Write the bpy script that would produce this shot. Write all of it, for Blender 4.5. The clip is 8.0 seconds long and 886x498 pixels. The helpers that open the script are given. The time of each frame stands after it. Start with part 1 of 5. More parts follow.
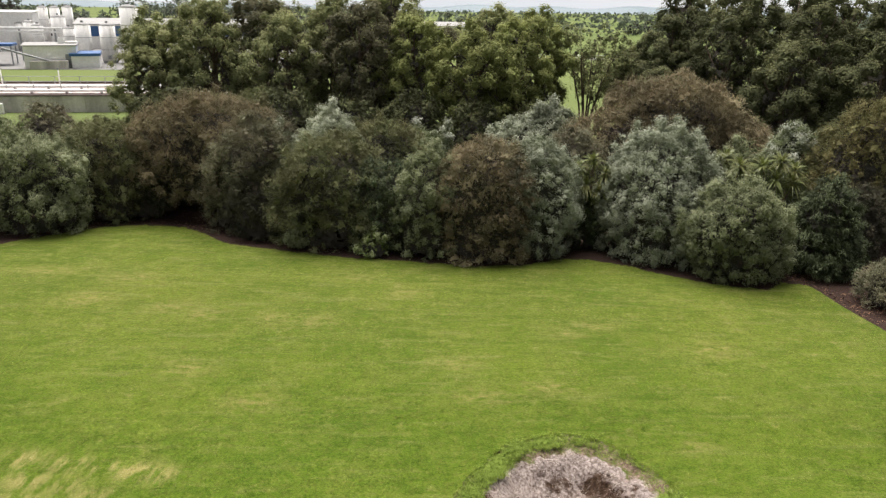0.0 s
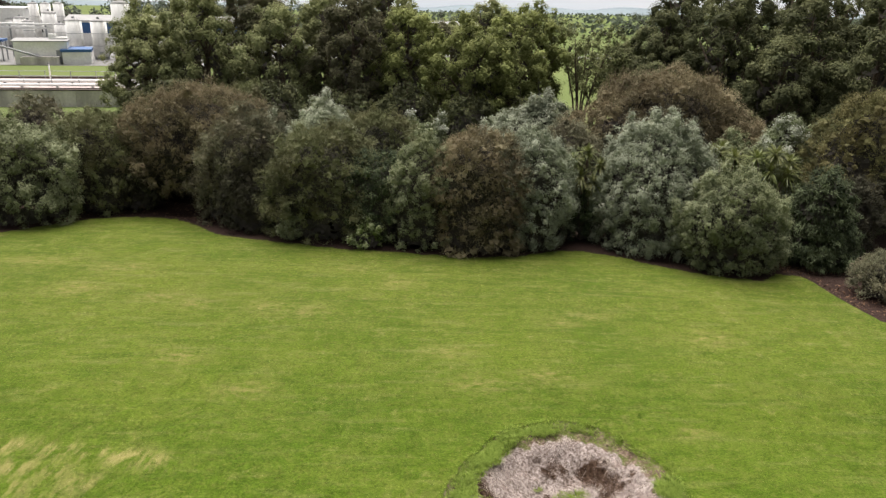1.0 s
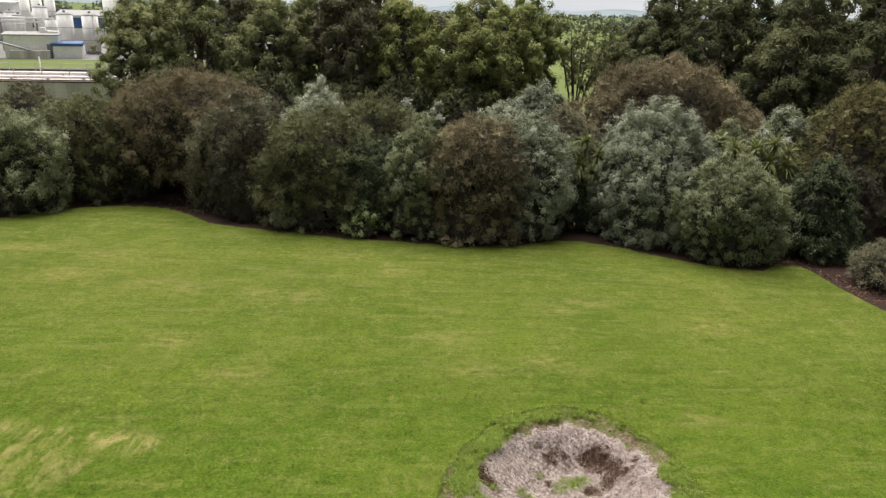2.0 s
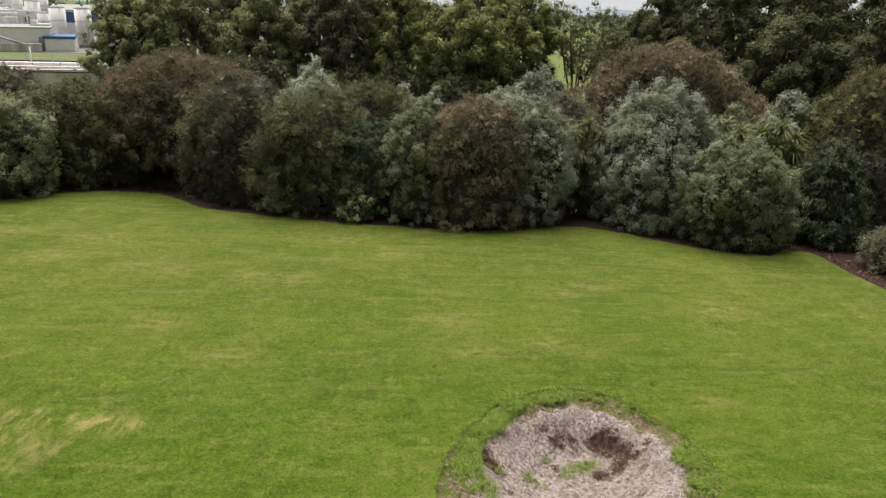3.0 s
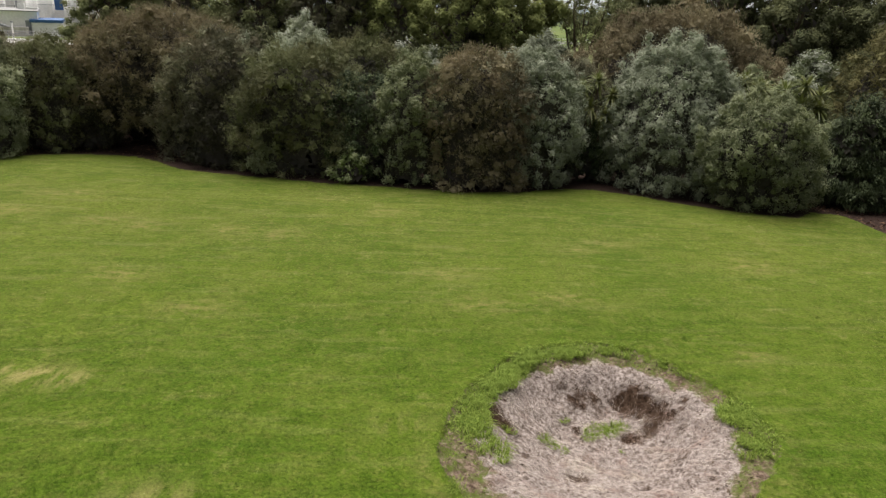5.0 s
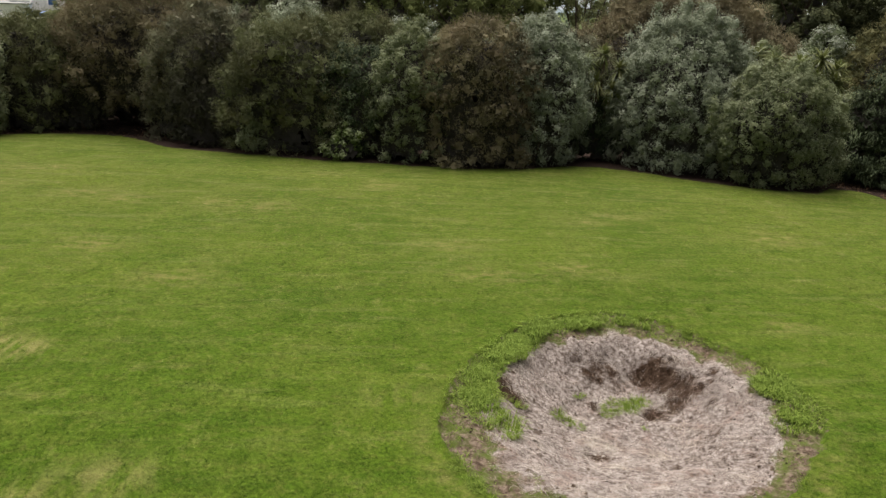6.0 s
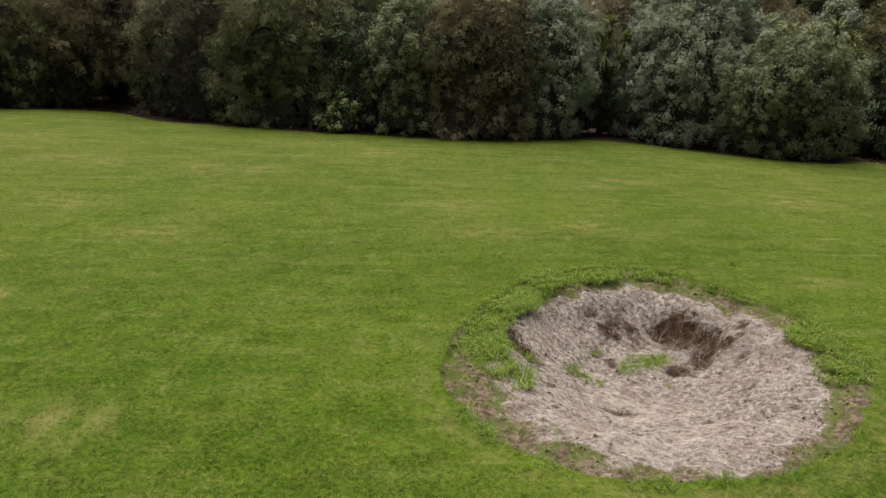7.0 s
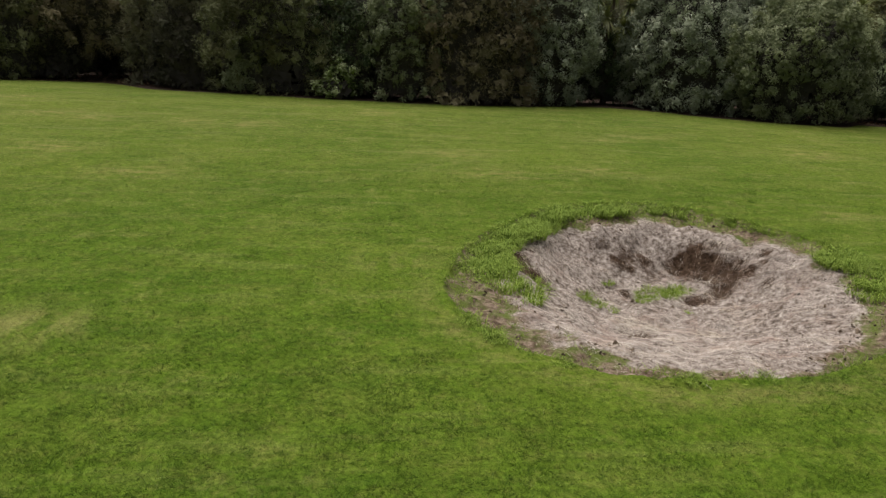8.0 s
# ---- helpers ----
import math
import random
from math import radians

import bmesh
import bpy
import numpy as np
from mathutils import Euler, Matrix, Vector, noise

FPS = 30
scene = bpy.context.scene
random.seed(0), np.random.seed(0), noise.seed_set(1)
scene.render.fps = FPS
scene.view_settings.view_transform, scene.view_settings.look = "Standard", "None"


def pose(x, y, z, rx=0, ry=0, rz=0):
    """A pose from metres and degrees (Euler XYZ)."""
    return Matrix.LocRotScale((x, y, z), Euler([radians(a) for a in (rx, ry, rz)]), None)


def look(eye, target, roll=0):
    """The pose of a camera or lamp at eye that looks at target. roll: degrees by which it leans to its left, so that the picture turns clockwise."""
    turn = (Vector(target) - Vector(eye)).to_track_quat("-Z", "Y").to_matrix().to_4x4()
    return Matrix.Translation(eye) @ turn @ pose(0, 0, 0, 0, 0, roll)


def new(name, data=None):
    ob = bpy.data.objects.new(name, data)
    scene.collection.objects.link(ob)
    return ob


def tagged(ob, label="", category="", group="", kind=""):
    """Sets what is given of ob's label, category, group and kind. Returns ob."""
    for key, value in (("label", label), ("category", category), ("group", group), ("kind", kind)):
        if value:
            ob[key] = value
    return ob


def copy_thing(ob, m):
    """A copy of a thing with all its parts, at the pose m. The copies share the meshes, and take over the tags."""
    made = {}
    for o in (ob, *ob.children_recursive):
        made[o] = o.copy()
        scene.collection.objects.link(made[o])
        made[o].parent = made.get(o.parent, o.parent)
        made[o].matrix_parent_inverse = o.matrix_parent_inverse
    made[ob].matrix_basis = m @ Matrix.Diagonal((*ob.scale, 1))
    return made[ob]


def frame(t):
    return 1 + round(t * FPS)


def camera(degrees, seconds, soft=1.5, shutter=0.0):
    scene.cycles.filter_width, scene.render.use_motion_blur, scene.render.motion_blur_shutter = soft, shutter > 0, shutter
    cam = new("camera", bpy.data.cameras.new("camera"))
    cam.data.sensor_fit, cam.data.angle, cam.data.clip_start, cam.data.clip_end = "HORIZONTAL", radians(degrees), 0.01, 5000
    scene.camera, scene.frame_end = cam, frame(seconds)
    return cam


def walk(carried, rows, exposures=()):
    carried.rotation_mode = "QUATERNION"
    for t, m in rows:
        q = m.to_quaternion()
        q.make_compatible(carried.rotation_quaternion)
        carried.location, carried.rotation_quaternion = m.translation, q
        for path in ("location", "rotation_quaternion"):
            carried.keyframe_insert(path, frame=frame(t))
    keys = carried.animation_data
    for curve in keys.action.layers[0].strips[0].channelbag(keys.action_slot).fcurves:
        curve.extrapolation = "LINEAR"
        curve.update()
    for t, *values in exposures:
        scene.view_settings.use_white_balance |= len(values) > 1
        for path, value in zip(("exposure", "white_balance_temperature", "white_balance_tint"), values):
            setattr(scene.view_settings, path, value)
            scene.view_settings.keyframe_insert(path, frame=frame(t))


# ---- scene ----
cam = camera(63.2, 8.0, soft=1.35)
PATH = [
    (0, (0.049, -0.373, 9.329), (0.03, 1.525, 8.698), 0.8),
    (0.5, (0.066, -0.354, 9.128), (0.055, 1.543, 8.495), 0.9),
    (1, (0.003, -0.329, 8.942), (0.004, 1.569, 8.312), 1.1),
    (2.5, (-0.199, 0.157, 8.031), (-0.169, 2.055, 7.403), 1.7),
    (3, (-0.246, 0.483, 7.625), (-0.21, 2.381, 6.996), 1.8),
    (3.5, (-0.283, 0.845, 7.19), (-0.241, 2.743, 6.561), 2.0),
    (4, (-0.298, 1.231, 6.733), (-0.252, 3.128, 6.102), 2.0),
    (4.5, (-0.294, 1.644, 6.265), (-0.246, 3.541, 5.633), 2.1),
    (6, (-0.282, 3.04, 4.768), (-0.227, 4.937, 4.136), 2.1),
    (6.5, (-0.279, 3.485, 4.237), (-0.22, 5.382, 3.606), 2.1),
    (7, (-0.273, 3.725, 3.68), (-0.215, 5.623, 3.052), 2.1),
    (7.5, (-0.285, 3.875, 3.12), (-0.225, 5.772, 2.491), 2.1),
    (8, (-0.287, 3.999, 2.569), (-0.225, 5.897, 1.942), 2.1),
]
walk(cam, [(t, look(eye, target, roll)) for t, eye, target, roll in PATH],
     exposures=[(0.0, 0.87, 6500, 12.5), (2.5, 0.63, 6500, 11.5), (4.5, 0.54, 6500, 11), (6.0, 0.46, 6500, 9), (7.0, 0.38, 6500, 8), (8.0, 0.28, 6500, 7)])

# ---- world and sun: a bright, evenly overcast day ----
world = bpy.data.worlds.new("overcast_sky")
scene.world = world
world.use_nodes = True
wn, wl = world.node_tree.nodes, world.node_tree.links
sky = wn.new("ShaderNodeTexSky")
sky.sky_type, sky.sun_disc = "NISHITA", False
sky.sun_elevation, sky.sun_rotation = radians(69), radians(-24)
sky.air_density, sky.dust_density, sky.ozone_density = 1.0, 1.5, 1.0
veil = wn.new("ShaderNodeHueSaturation")          # cloud takes the blue out of the sky
veil.inputs["Saturation"].default_value = 0.12
wl.new(sky.outputs["Color"], veil.inputs["Color"])
wl.new(veil.outputs["Color"], wn["Background"].inputs["Color"])
wn["Background"].inputs["Strength"].default_value = 0.057
sun = new("sun", bpy.data.lights.new("sun", "SUN"))
sun.data.energy, sun.data.angle, sun.data.color = 4.4, radians(58), (1.0, 0.96, 0.9)
sun.matrix_world = look((-14, 32, 92), (0, 0, 0))   # beyond the border and to its left, behind cloud


# ---- materials ----
class Nodes:
    """Short names for the nodes of one material."""

    def __init__(self, name, rough=0.8, spec=0.3, metal=0.0):
        self.mat = bpy.data.materials.new(name)
        self.mat.use_nodes = True
        self.tree = self.mat.node_tree
        self.bsdf = self.tree.nodes["Principled BSDF"]
        self.bsdf.inputs["Roughness"].default_value = rough
        self.bsdf.inputs["Specular IOR Level"].default_value = spec
        self.bsdf.inputs["Metallic"].default_value = metal
        self.position = self.add("ShaderNodeNewGeometry").outputs["Position"]

    def add(self, kind):
        return self.tree.nodes.new(kind)

    def put(self, value, socket):
        if isinstance(value, bpy.types.NodeSocket):
            self.tree.links.new(value, socket)
        elif isinstance(value, tuple) and len(value) == 3 and len(socket.default_value) == 4:
            socket.default_value = (*value, 1)
        else:
            socket.default_value = value

    def noise(self, scale, detail=3.0, rough=0.55, stretch=None):
        n = self.add("ShaderNodeTexNoise")
        n.inputs["Scale"].default_value, n.inputs["Detail"].default_value, n.inputs["Roughness"].default_value = scale, detail, rough
        at = self.position
        if stretch:
            m = self.add("ShaderNodeMapping")
            m.inputs["Rotation"].default_value = (0, 0, radians(stretch[3]))
            m.inputs["Scale"].default_value = stretch[:3]
            self.put(at, m.inputs["Vector"])
            at = m.outputs["Vector"]
        self.put(at, n.inputs["Vector"])
        return n.outputs["Fac"]

    def ramp(self, fac, *stops):
        r = self.add("ShaderNodeValToRGB")
        while len(r.color_ramp.elements) < len(stops):
            r.color_ramp.elements.new(0.5)
        for e, (p, c) in zip(r.color_ramp.elements, stops):
            e.position, e.color = p, (*c, 1) if isinstance(c, tuple) else (c, c, c, 1)
        self.put(fac, r.inputs["Fac"])
        return r.outputs["Color"]

    def mix(self, fac, a, b, how="MIX"):
        n = self.add("ShaderNodeMix")
        n.data_type, n.blend_type = "RGBA", how
        self.put(fac, n.inputs["Factor"])
        self.put(a, n.inputs[6])
        self.put(b, n.inputs[7])
        return n.outputs[2]

    def calc(self, how, a, b=0.0, c=0.0):
        n = self.add("ShaderNodeMath")
        n.operation = how
        for v, s in zip((a, b, c), n.inputs):
            self.put(v, s)
        return n.outputs[0]

    def attr(self, name):
        n = self.add("ShaderNodeAttribute")
        n.attribute_name = name
        return n.outputs["Fac"]

    def island(self):
        return self.add("ShaderNodeNewGeometry").outputs["Random Per Island"]

    def color(self, value):
        self.put(value, self.bsdf.inputs["Base Color"])
        return self

    def bump(self, height, strength=0.4, distance=0.02):
        n = self.add("ShaderNodeBump")
        n.inputs["Strength"].default_value, n.inputs["Distance"].default_value = strength, distance
        self.put(height, n.inputs["Height"])
        self.put(n.outputs["Normal"], self.bsdf.inputs["Normal"])
        return self

    def thin(self, color, share):
        """Lets light through, as leaves and blades do."""
        t = self.add("ShaderNodeBsdfTranslucent")
        self.put(color, t.inputs["Color"])
        m = self.add("ShaderNodeMixShader")
        m.inputs["Fac"].default_value = share
        self.tree.links.new(self.bsdf.outputs[0], m.inputs[1])
        self.tree.links.new(t.outputs[0], m.inputs[2])
        self.tree.links.new(m.outputs[0], self.tree.nodes["Material Output"].inputs["Surface"])
        return self


def foliage(name, dark, mid, light, odd, odd_share=0.3, rough=0.6, spec=0.15, share=0.22):
    """Leaves: tones differ by leaf and lighten towards the tips, with patches of an odd colour (aged or dry leaves)."""
    n = Nodes(name, rough, spec)
    # this tone holds painted light: paler on each puff's outer, upper side
    tone = n.calc("ADD", n.calc("MULTIPLY", n.island(), 0.08), n.calc("MULTIPLY", n.attr("lit_tone"), 0.95))
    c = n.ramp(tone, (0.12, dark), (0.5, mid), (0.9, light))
    patch = n.ramp(n.noise(0.9, 3), (0.5 - odd_share * 0.4, 0.0), (0.75, 1.0))
    c = n.mix(n.calc("MULTIPLY", patch, min(1.0, odd_share * 2)), c, odd)
    c = n.mix(1.0, c, n.ramp(n.noise(0.35, 2), (0.3, 0.78), (0.7, 1.2)), "MULTIPLY")
    return n.color(c).thin(c, share).mat


def lawn_color(n):
    """Mown grass: broad patches, faint mowing streaks, yellowed spots, tufts."""
    c = n.mix(n.ramp(n.noise(0.16, 3), (0.35, 0.0), (0.65, 1.0)), (0.088, 0.137, 0.0135), (0.130, 0.173, 0.0200))
    c = n.mix(n.calc("MULTIPLY", n.ramp(n.noise(0.8, 5, 0.7), (0.44, 0.0), (0.68, 1.0)), 0.6), c, (0.172, 0.197, 0.0350))
    c = n.mix(n.calc("MULTIPLY", n.ramp(n.noise(1.0, 5, 0.7, (0.35, 1.9, 1, 14)), (0.50, 0.0), (0.64, 1.0)), 0.45), c, (0.062, 0.110, 0.0110))
    c = n.mix(n.calc("MULTIPLY", n.ramp(n.noise(1.0, 5, 0.7, (0.5, 2.6, 1, -34)), (0.53, 0.0), (0.66, 1.0)), 0.6), c, (0.190, 0.205, 0.0500))
    c = n.mix(n.calc("MULTIPLY", n.ramp(n.noise(1.3, 6, 0.78), (0.57, 0.0), (0.70, 1.0)), 0.55), c, (0.235, 0.205, 0.0700))
    c = n.mix(n.calc("MULTIPLY", n.ramp(n.noise(5.5, 5, 0.75), (0.5, 0.0), (0.68, 1.0)), 0.42), c, (0.215, 0.192, 0.0520))
    c = n.mix(n.calc("MULTIPLY", n.ramp(n.noise(9.5, 5, 0.75), (0.5, 0.0), (0.65, 1.0)), 0.45), c, (0.046, 0.086, 0.0095))
    c = n.mix(1.0, c, n.ramp(n.noise(2.6, 5, 0.7), (0.36, 0.90), (0.64, 1.09)), "MULTIPLY")
    c = n.mix(1.0, c, n.ramp(n.noise(20.0, 5, 0.75), (0.36, 0.72), (0.62, 1.26)), "MULTIPLY")
    dry = n.calc("MULTIPLY", n.attr("dry"), n.ramp(n.noise(3.6, 6, 0.75, (0.7, 1.2, 1, 10)), (0.42, 0.0), (0.62, 1.0)))
    worn = n.calc("MULTIPLY", n.attr("worn"), n.ramp(n.noise(2.7, 5, 0.65, (1.05, 0.36, 1, 32)), (0.45, 0.0), (0.58, 1.0)))
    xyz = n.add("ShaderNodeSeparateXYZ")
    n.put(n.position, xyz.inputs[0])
    haze_tint = n.ramp(n.calc("MULTIPLY", xyz.outputs[1], 1 / 30), (0.33, (0.78, 0.87, 0.73)), (0.72, (0.88, 0.845, 1.05)))   # greener near, paler and bluer far off: a haze-like tint put into the colour
    c = n.mix(1.0, c, haze_tint, "MULTIPLY")
    c = n.mix(dry, c, (0.30, 0.245, 0.095))
    return n.mix(worn, c, (0.31, 0.27, 0.10))


def ground_material():
    n = Nodes("ground_cover", 0.95, 0.05)
    grain = n.noise(28, 4, 0.7)
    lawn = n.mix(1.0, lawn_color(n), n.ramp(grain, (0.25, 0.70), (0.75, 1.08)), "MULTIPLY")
    mulch = n.ramp(n.noise(14, 5, 0.7), (0.3, (0.017, 0.011, 0.009)), (0.55, (0.043, 0.027, 0.022)), (0.8, (0.105, 0.068, 0.052)))
    bed = n.calc("ADD", n.attr("bed"), n.calc("MULTIPLY", n.calc("SUBTRACT", n.noise(2.2, 5, 0.65), 0.5), 0.9))
    c = n.mix(n.ramp(bed, (0.46, 0.0), (0.54, 1.0)), lawn, mulch)
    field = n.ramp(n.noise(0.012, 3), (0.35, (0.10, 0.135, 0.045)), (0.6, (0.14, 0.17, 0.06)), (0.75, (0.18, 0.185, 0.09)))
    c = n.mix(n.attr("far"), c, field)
    # the hollow: dead straw in the middle, bare soil and weeds along the rim
    rim = n.calc("ADD", n.attr("rim"), n.calc("MULTIPLY", n.calc("SUBTRACT", n.noise(5.0, 6, 0.75), 0.5), 0.14))
    soil = n.ramp(n.noise(11, 6, 0.8), (0.32, (0.022, 0.014, 0.009)), (0.46, (0.11, 0.076, 0.054)), (0.66, (0.31, 0.235, 0.185)))
    straw = n.ramp(n.noise(16, 6, 0.8), (0.36, (0.040, 0.029, 0.023)), (0.47, (0.19, 0.150, 0.130)), (0.66, (0.50, 0.435, 0.405)))
    bare = n.calc("ADD", n.attr("soil"), n.calc("MULTIPLY", n.calc("SUBTRACT", n.noise(3.4, 6, 0.78), 0.5), 1.8))
    straw = n.mix(n.ramp(bare, (0.36, 0.0), (0.62, 1.0)), straw, n.mix(1.0, soil, (0.36, 0.31, 0.28), "MULTIPLY"))
    weed = n.calc("MULTIPLY", n.ramp(n.noise(4.2, 5, 0.75), (0.44, 0.0), (0.60, 1.0)), 0.85)
    band = n.mix(weed, soil, (0.085, 0.115, 0.02))
    c = n.mix(n.ramp(rim, (0.975, 1.0), (0.995, 0.0)), c, band)
    inner = n.calc("ADD", n.attr("straw"), n.calc("MULTIPLY", n.calc("SUBTRACT", n.noise(4.0, 6, 0.75), 0.5), 0.7))
    c = n.mix(n.ramp(inner, (0.44, 0.0), (0.56, 1.0)), c, straw)
    n.color(c)
    return n.bump(n.noise(45, 5, 0.75), 0.7, 0.03).mat


def blade_material(name, low, high, share=0.25):
    n = Nodes(name, 0.7, 0.12)
    c = n.ramp(n.island(), (0.0, low), (1.0, high))
    return n.color(c).thin(c, share).mat


def lawn_blade_material():
    n = Nodes("lawn_blades", 0.7, 0.08)
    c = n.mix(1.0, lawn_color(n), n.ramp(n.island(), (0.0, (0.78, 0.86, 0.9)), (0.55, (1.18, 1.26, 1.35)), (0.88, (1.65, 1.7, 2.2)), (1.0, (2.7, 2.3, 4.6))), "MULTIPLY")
    return n.color(c).thin(c, 0.60).mat


def plain(name, a, b, scale=3.0, rough=0.7, spec=0.3, metal=0.0, streak=None, bump=0.15):
    """A worn surface: two tones at a coarse and a fine scale."""
    n = Nodes(name, rough, spec, metal)
    c = n.mix(n.ramp(n.noise(scale, 4, 0.6, streak), (0.35, 0.0), (0.7, 1.0)), a, b)
    c = n.mix(1.0, c, n.ramp(n.noise(scale * 9, 3), (0.3, 0.9), (0.7, 1.08)), "MULTIPLY")
    return n.color(c).bump(n.noise(scale * 12, 3), bump, 0.01).mat


GROUND = ground_material()
LAWN_BLADES = lawn_blade_material()
WEED = blade_material("weed_grass", (0.11, 0.175, 0.022), (0.33, 0.42, 0.085), 0.35)


def straw_material():
    n = Nodes("dead_grass", 0.75, 0.1)
    c = n.ramp(n.island(), (0.0, (0.24, 0.185, 0.16)), (0.7, (0.56, 0.48, 0.44)), (1.0, (0.80, 0.72, 0.66)))
    c = n.mix(n.ramp(n.noise(2.6, 5, 0.7), (0.47, 0.0), (0.66, 0.9)), c, (0.27, 0.165, 0.130))
    c = n.mix(n.ramp(n.noise(1.7, 4, 0.65), (0.50, 0.0), (0.66, 0.6)), c, (0.68, 0.60, 0.50))
    c = n.mix(1.0, c, n.ramp(n.noise(7.5, 5, 0.75), (0.34, 0.62), (0.60, 1.25)), "MULTIPLY")
    return n.color(c).thin(c, 0.12).mat


STRAW = straw_material()
# brown twigs and leaves; the shade inside crowns is put into this colour
SHADED_TWIGS = foliage("shaded_inner_leaves", (0.054, 0.051, 0.043), (0.079, 0.075, 0.058), (0.112, 0.105, 0.085), (0.090, 0.072, 0.071), 0.3, 0.9, 0.05)
BARK = plain("bark", (0.07, 0.05, 0.035), (0.16, 0.125, 0.095), 4, 0.9, 0.1, bump=0.6)
SILVER = foliage("silver_leaves", (0.152, 0.172, 0.115), (0.267, 0.292, 0.204), (0.440, 0.460, 0.355), (0.176, 0.205, 0.105), 0.25, 0.6, 0.15)
PALE = foliage("pale_tipped_leaves", (0.211, 0.238, 0.150), (0.341, 0.370, 0.261), (0.580, 0.595, 0.487), (0.264, 0.288, 0.156), 0.2, 0.6, 0.15)
SILVER_GREEN = foliage("grey_green_leaves", (0.121, 0.141, 0.071), (0.214, 0.237, 0.128), (0.352, 0.377, 0.227), (0.155, 0.170, 0.068), 0.3, 0.6, 0.15)
BROWN = foliage("olive_brown_leaves", (0.107, 0.094, 0.057), (0.210, 0.182, 0.109), (0.369, 0.328, 0.201), (0.217, 0.170, 0.102), 0.4, 0.75, 0.1)
OLIVE = foliage("olive_leaves", (0.094, 0.095, 0.058), (0.178, 0.177, 0.107), (0.303, 0.300, 0.198), (0.189, 0.155, 0.107), 0.35, 0.75, 0.1)
GREEN = foliage("dull_green_leaves", (0.096, 0.105, 0.046), (0.163, 0.174, 0.083), (0.253, 0.267, 0.145), (0.167, 0.140, 0.080), 0.3, 0.7, 0.1)
# olive leaves with the shade between crowded shrubs put into the colour
SHADE_OLIVE = foliage("shade_toned_olive_leaves", (0.031, 0.032, 0.021), (0.065, 0.066, 0.040), (0.126, 0.121, 0.084), (0.069, 0.056, 0.040), 0.35, 0.75, 0.08)
PALE_GREEN = foliage("green_leaves_with_pale_tips", (0.080, 0.103, 0.036), (0.188, 0.215, 0.113), (0.443, 0.457, 0.388), (0.142, 0.168, 0.072), 0.2)
TALL_OLIVE = foliage("feathery_olive_leaves", (0.104, 0.104, 0.043), (0.183, 0.177, 0.074), (0.299, 0.283, 0.128), (0.196, 0.154, 0.078), 0.3, 0.75, 0.1)
BRIGHT = foliage("bright_green_leaves", (0.068, 0.095, 0.027), (0.137, 0.175, 0.053), (0.263, 0.290, 0.160), (0.095, 0.130, 0.040), 0.2)
# the light stop paints the lit tips of the conifer's tiers
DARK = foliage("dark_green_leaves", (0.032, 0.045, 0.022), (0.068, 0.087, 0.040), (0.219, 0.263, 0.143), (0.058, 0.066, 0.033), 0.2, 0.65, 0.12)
TALL = foliage("tall_tree_leaves", (0.110, 0.125, 0.055), (0.208, 0.232, 0.100), (0.358, 0.372, 0.172), (0.222, 0.198, 0.103), 0.2, 0.7, 0.1, 0.28)
# tall-tree green darkened: the right-hand stand's shade is in the colour
TALL_SHADED = foliage("shaded_tall_tree_leaves", (0.045, 0.051, 0.024), (0.086, 0.097, 0.044), (0.168, 0.175, 0.078), (0.093, 0.087, 0.044), 0.2, 0.7, 0.1, 0.25)
TALL_BRIGHT = foliage("tall_tree_fresh_leaves", (0.089, 0.103, 0.032), (0.198, 0.225, 0.071), (0.357, 0.384, 0.137), (0.151, 0.159, 0.059), 0.25, 0.7, 0.12, 0.28)
TALL_RUSSET = foliage("tall_tree_browned_leaves", (0.051, 0.053, 0.028), (0.103, 0.103, 0.055), (0.187, 0.181, 0.097), (0.123, 0.103, 0.065), 0.3, 0.7, 0.1, 0.25)
SWORD = foliage("sword_leaves", (0.125, 0.152, 0.037), (0.231, 0.270, 0.071), (0.426, 0.456, 0.152), (0.303, 0.254, 0.101), 0.2, 0.45, 0.4)
# far foliage, paled and greyed: the haze of distance is in the colour
HAZED_LEAVES = foliage("hazed_far_leaves", (0.125, 0.150, 0.110), (0.165, 0.190, 0.145), (0.21, 0.235, 0.18), (0.16, 0.175, 0.13), 0.2, 0.9, 0.05)


# ---- mesh helpers ----
def raw_mesh(name, verts, size, material, smooth=False):
    """A mesh of loose faces, each of so many corners in turn."""
    me = bpy.data.meshes.new(name)
    verts = np.asarray(verts, dtype=np.float32).reshape(-1, 3)
    n = len(verts)
    me.vertices.add(n)
    me.vertices.foreach_set("co", verts.ravel())
    me.loops.add(n)
    me.loops.foreach_set("vertex_index", np.arange(n, dtype=np.int32))
    me.polygons.add(n // size)
    me.polygons.foreach_set("loop_start", np.arange(0, n, size, dtype=np.int32))
    me.update(calc_edges=True)
    me.materials.append(material)
    return me


def part(name, data, material=None, parent=None, label=""):
    """One mesh object under a thing or a part; data: a mesh or a bmesh."""
    if isinstance(data, bmesh.types.BMesh):
        me = bpy.data.meshes.new(name)
        data.to_mesh(me)
        data.free()
        me.materials.append(material)
        data = me
    ob = new(name, data)
    ob.parent = parent
    return tagged(ob, label)


def empty(name, m, label, category, group="", kind=""):
    ob = new(name)
    ob.empty_display_size = 0.2
    ob.matrix_basis = m
    return tagged(ob, label, category, group, kind)


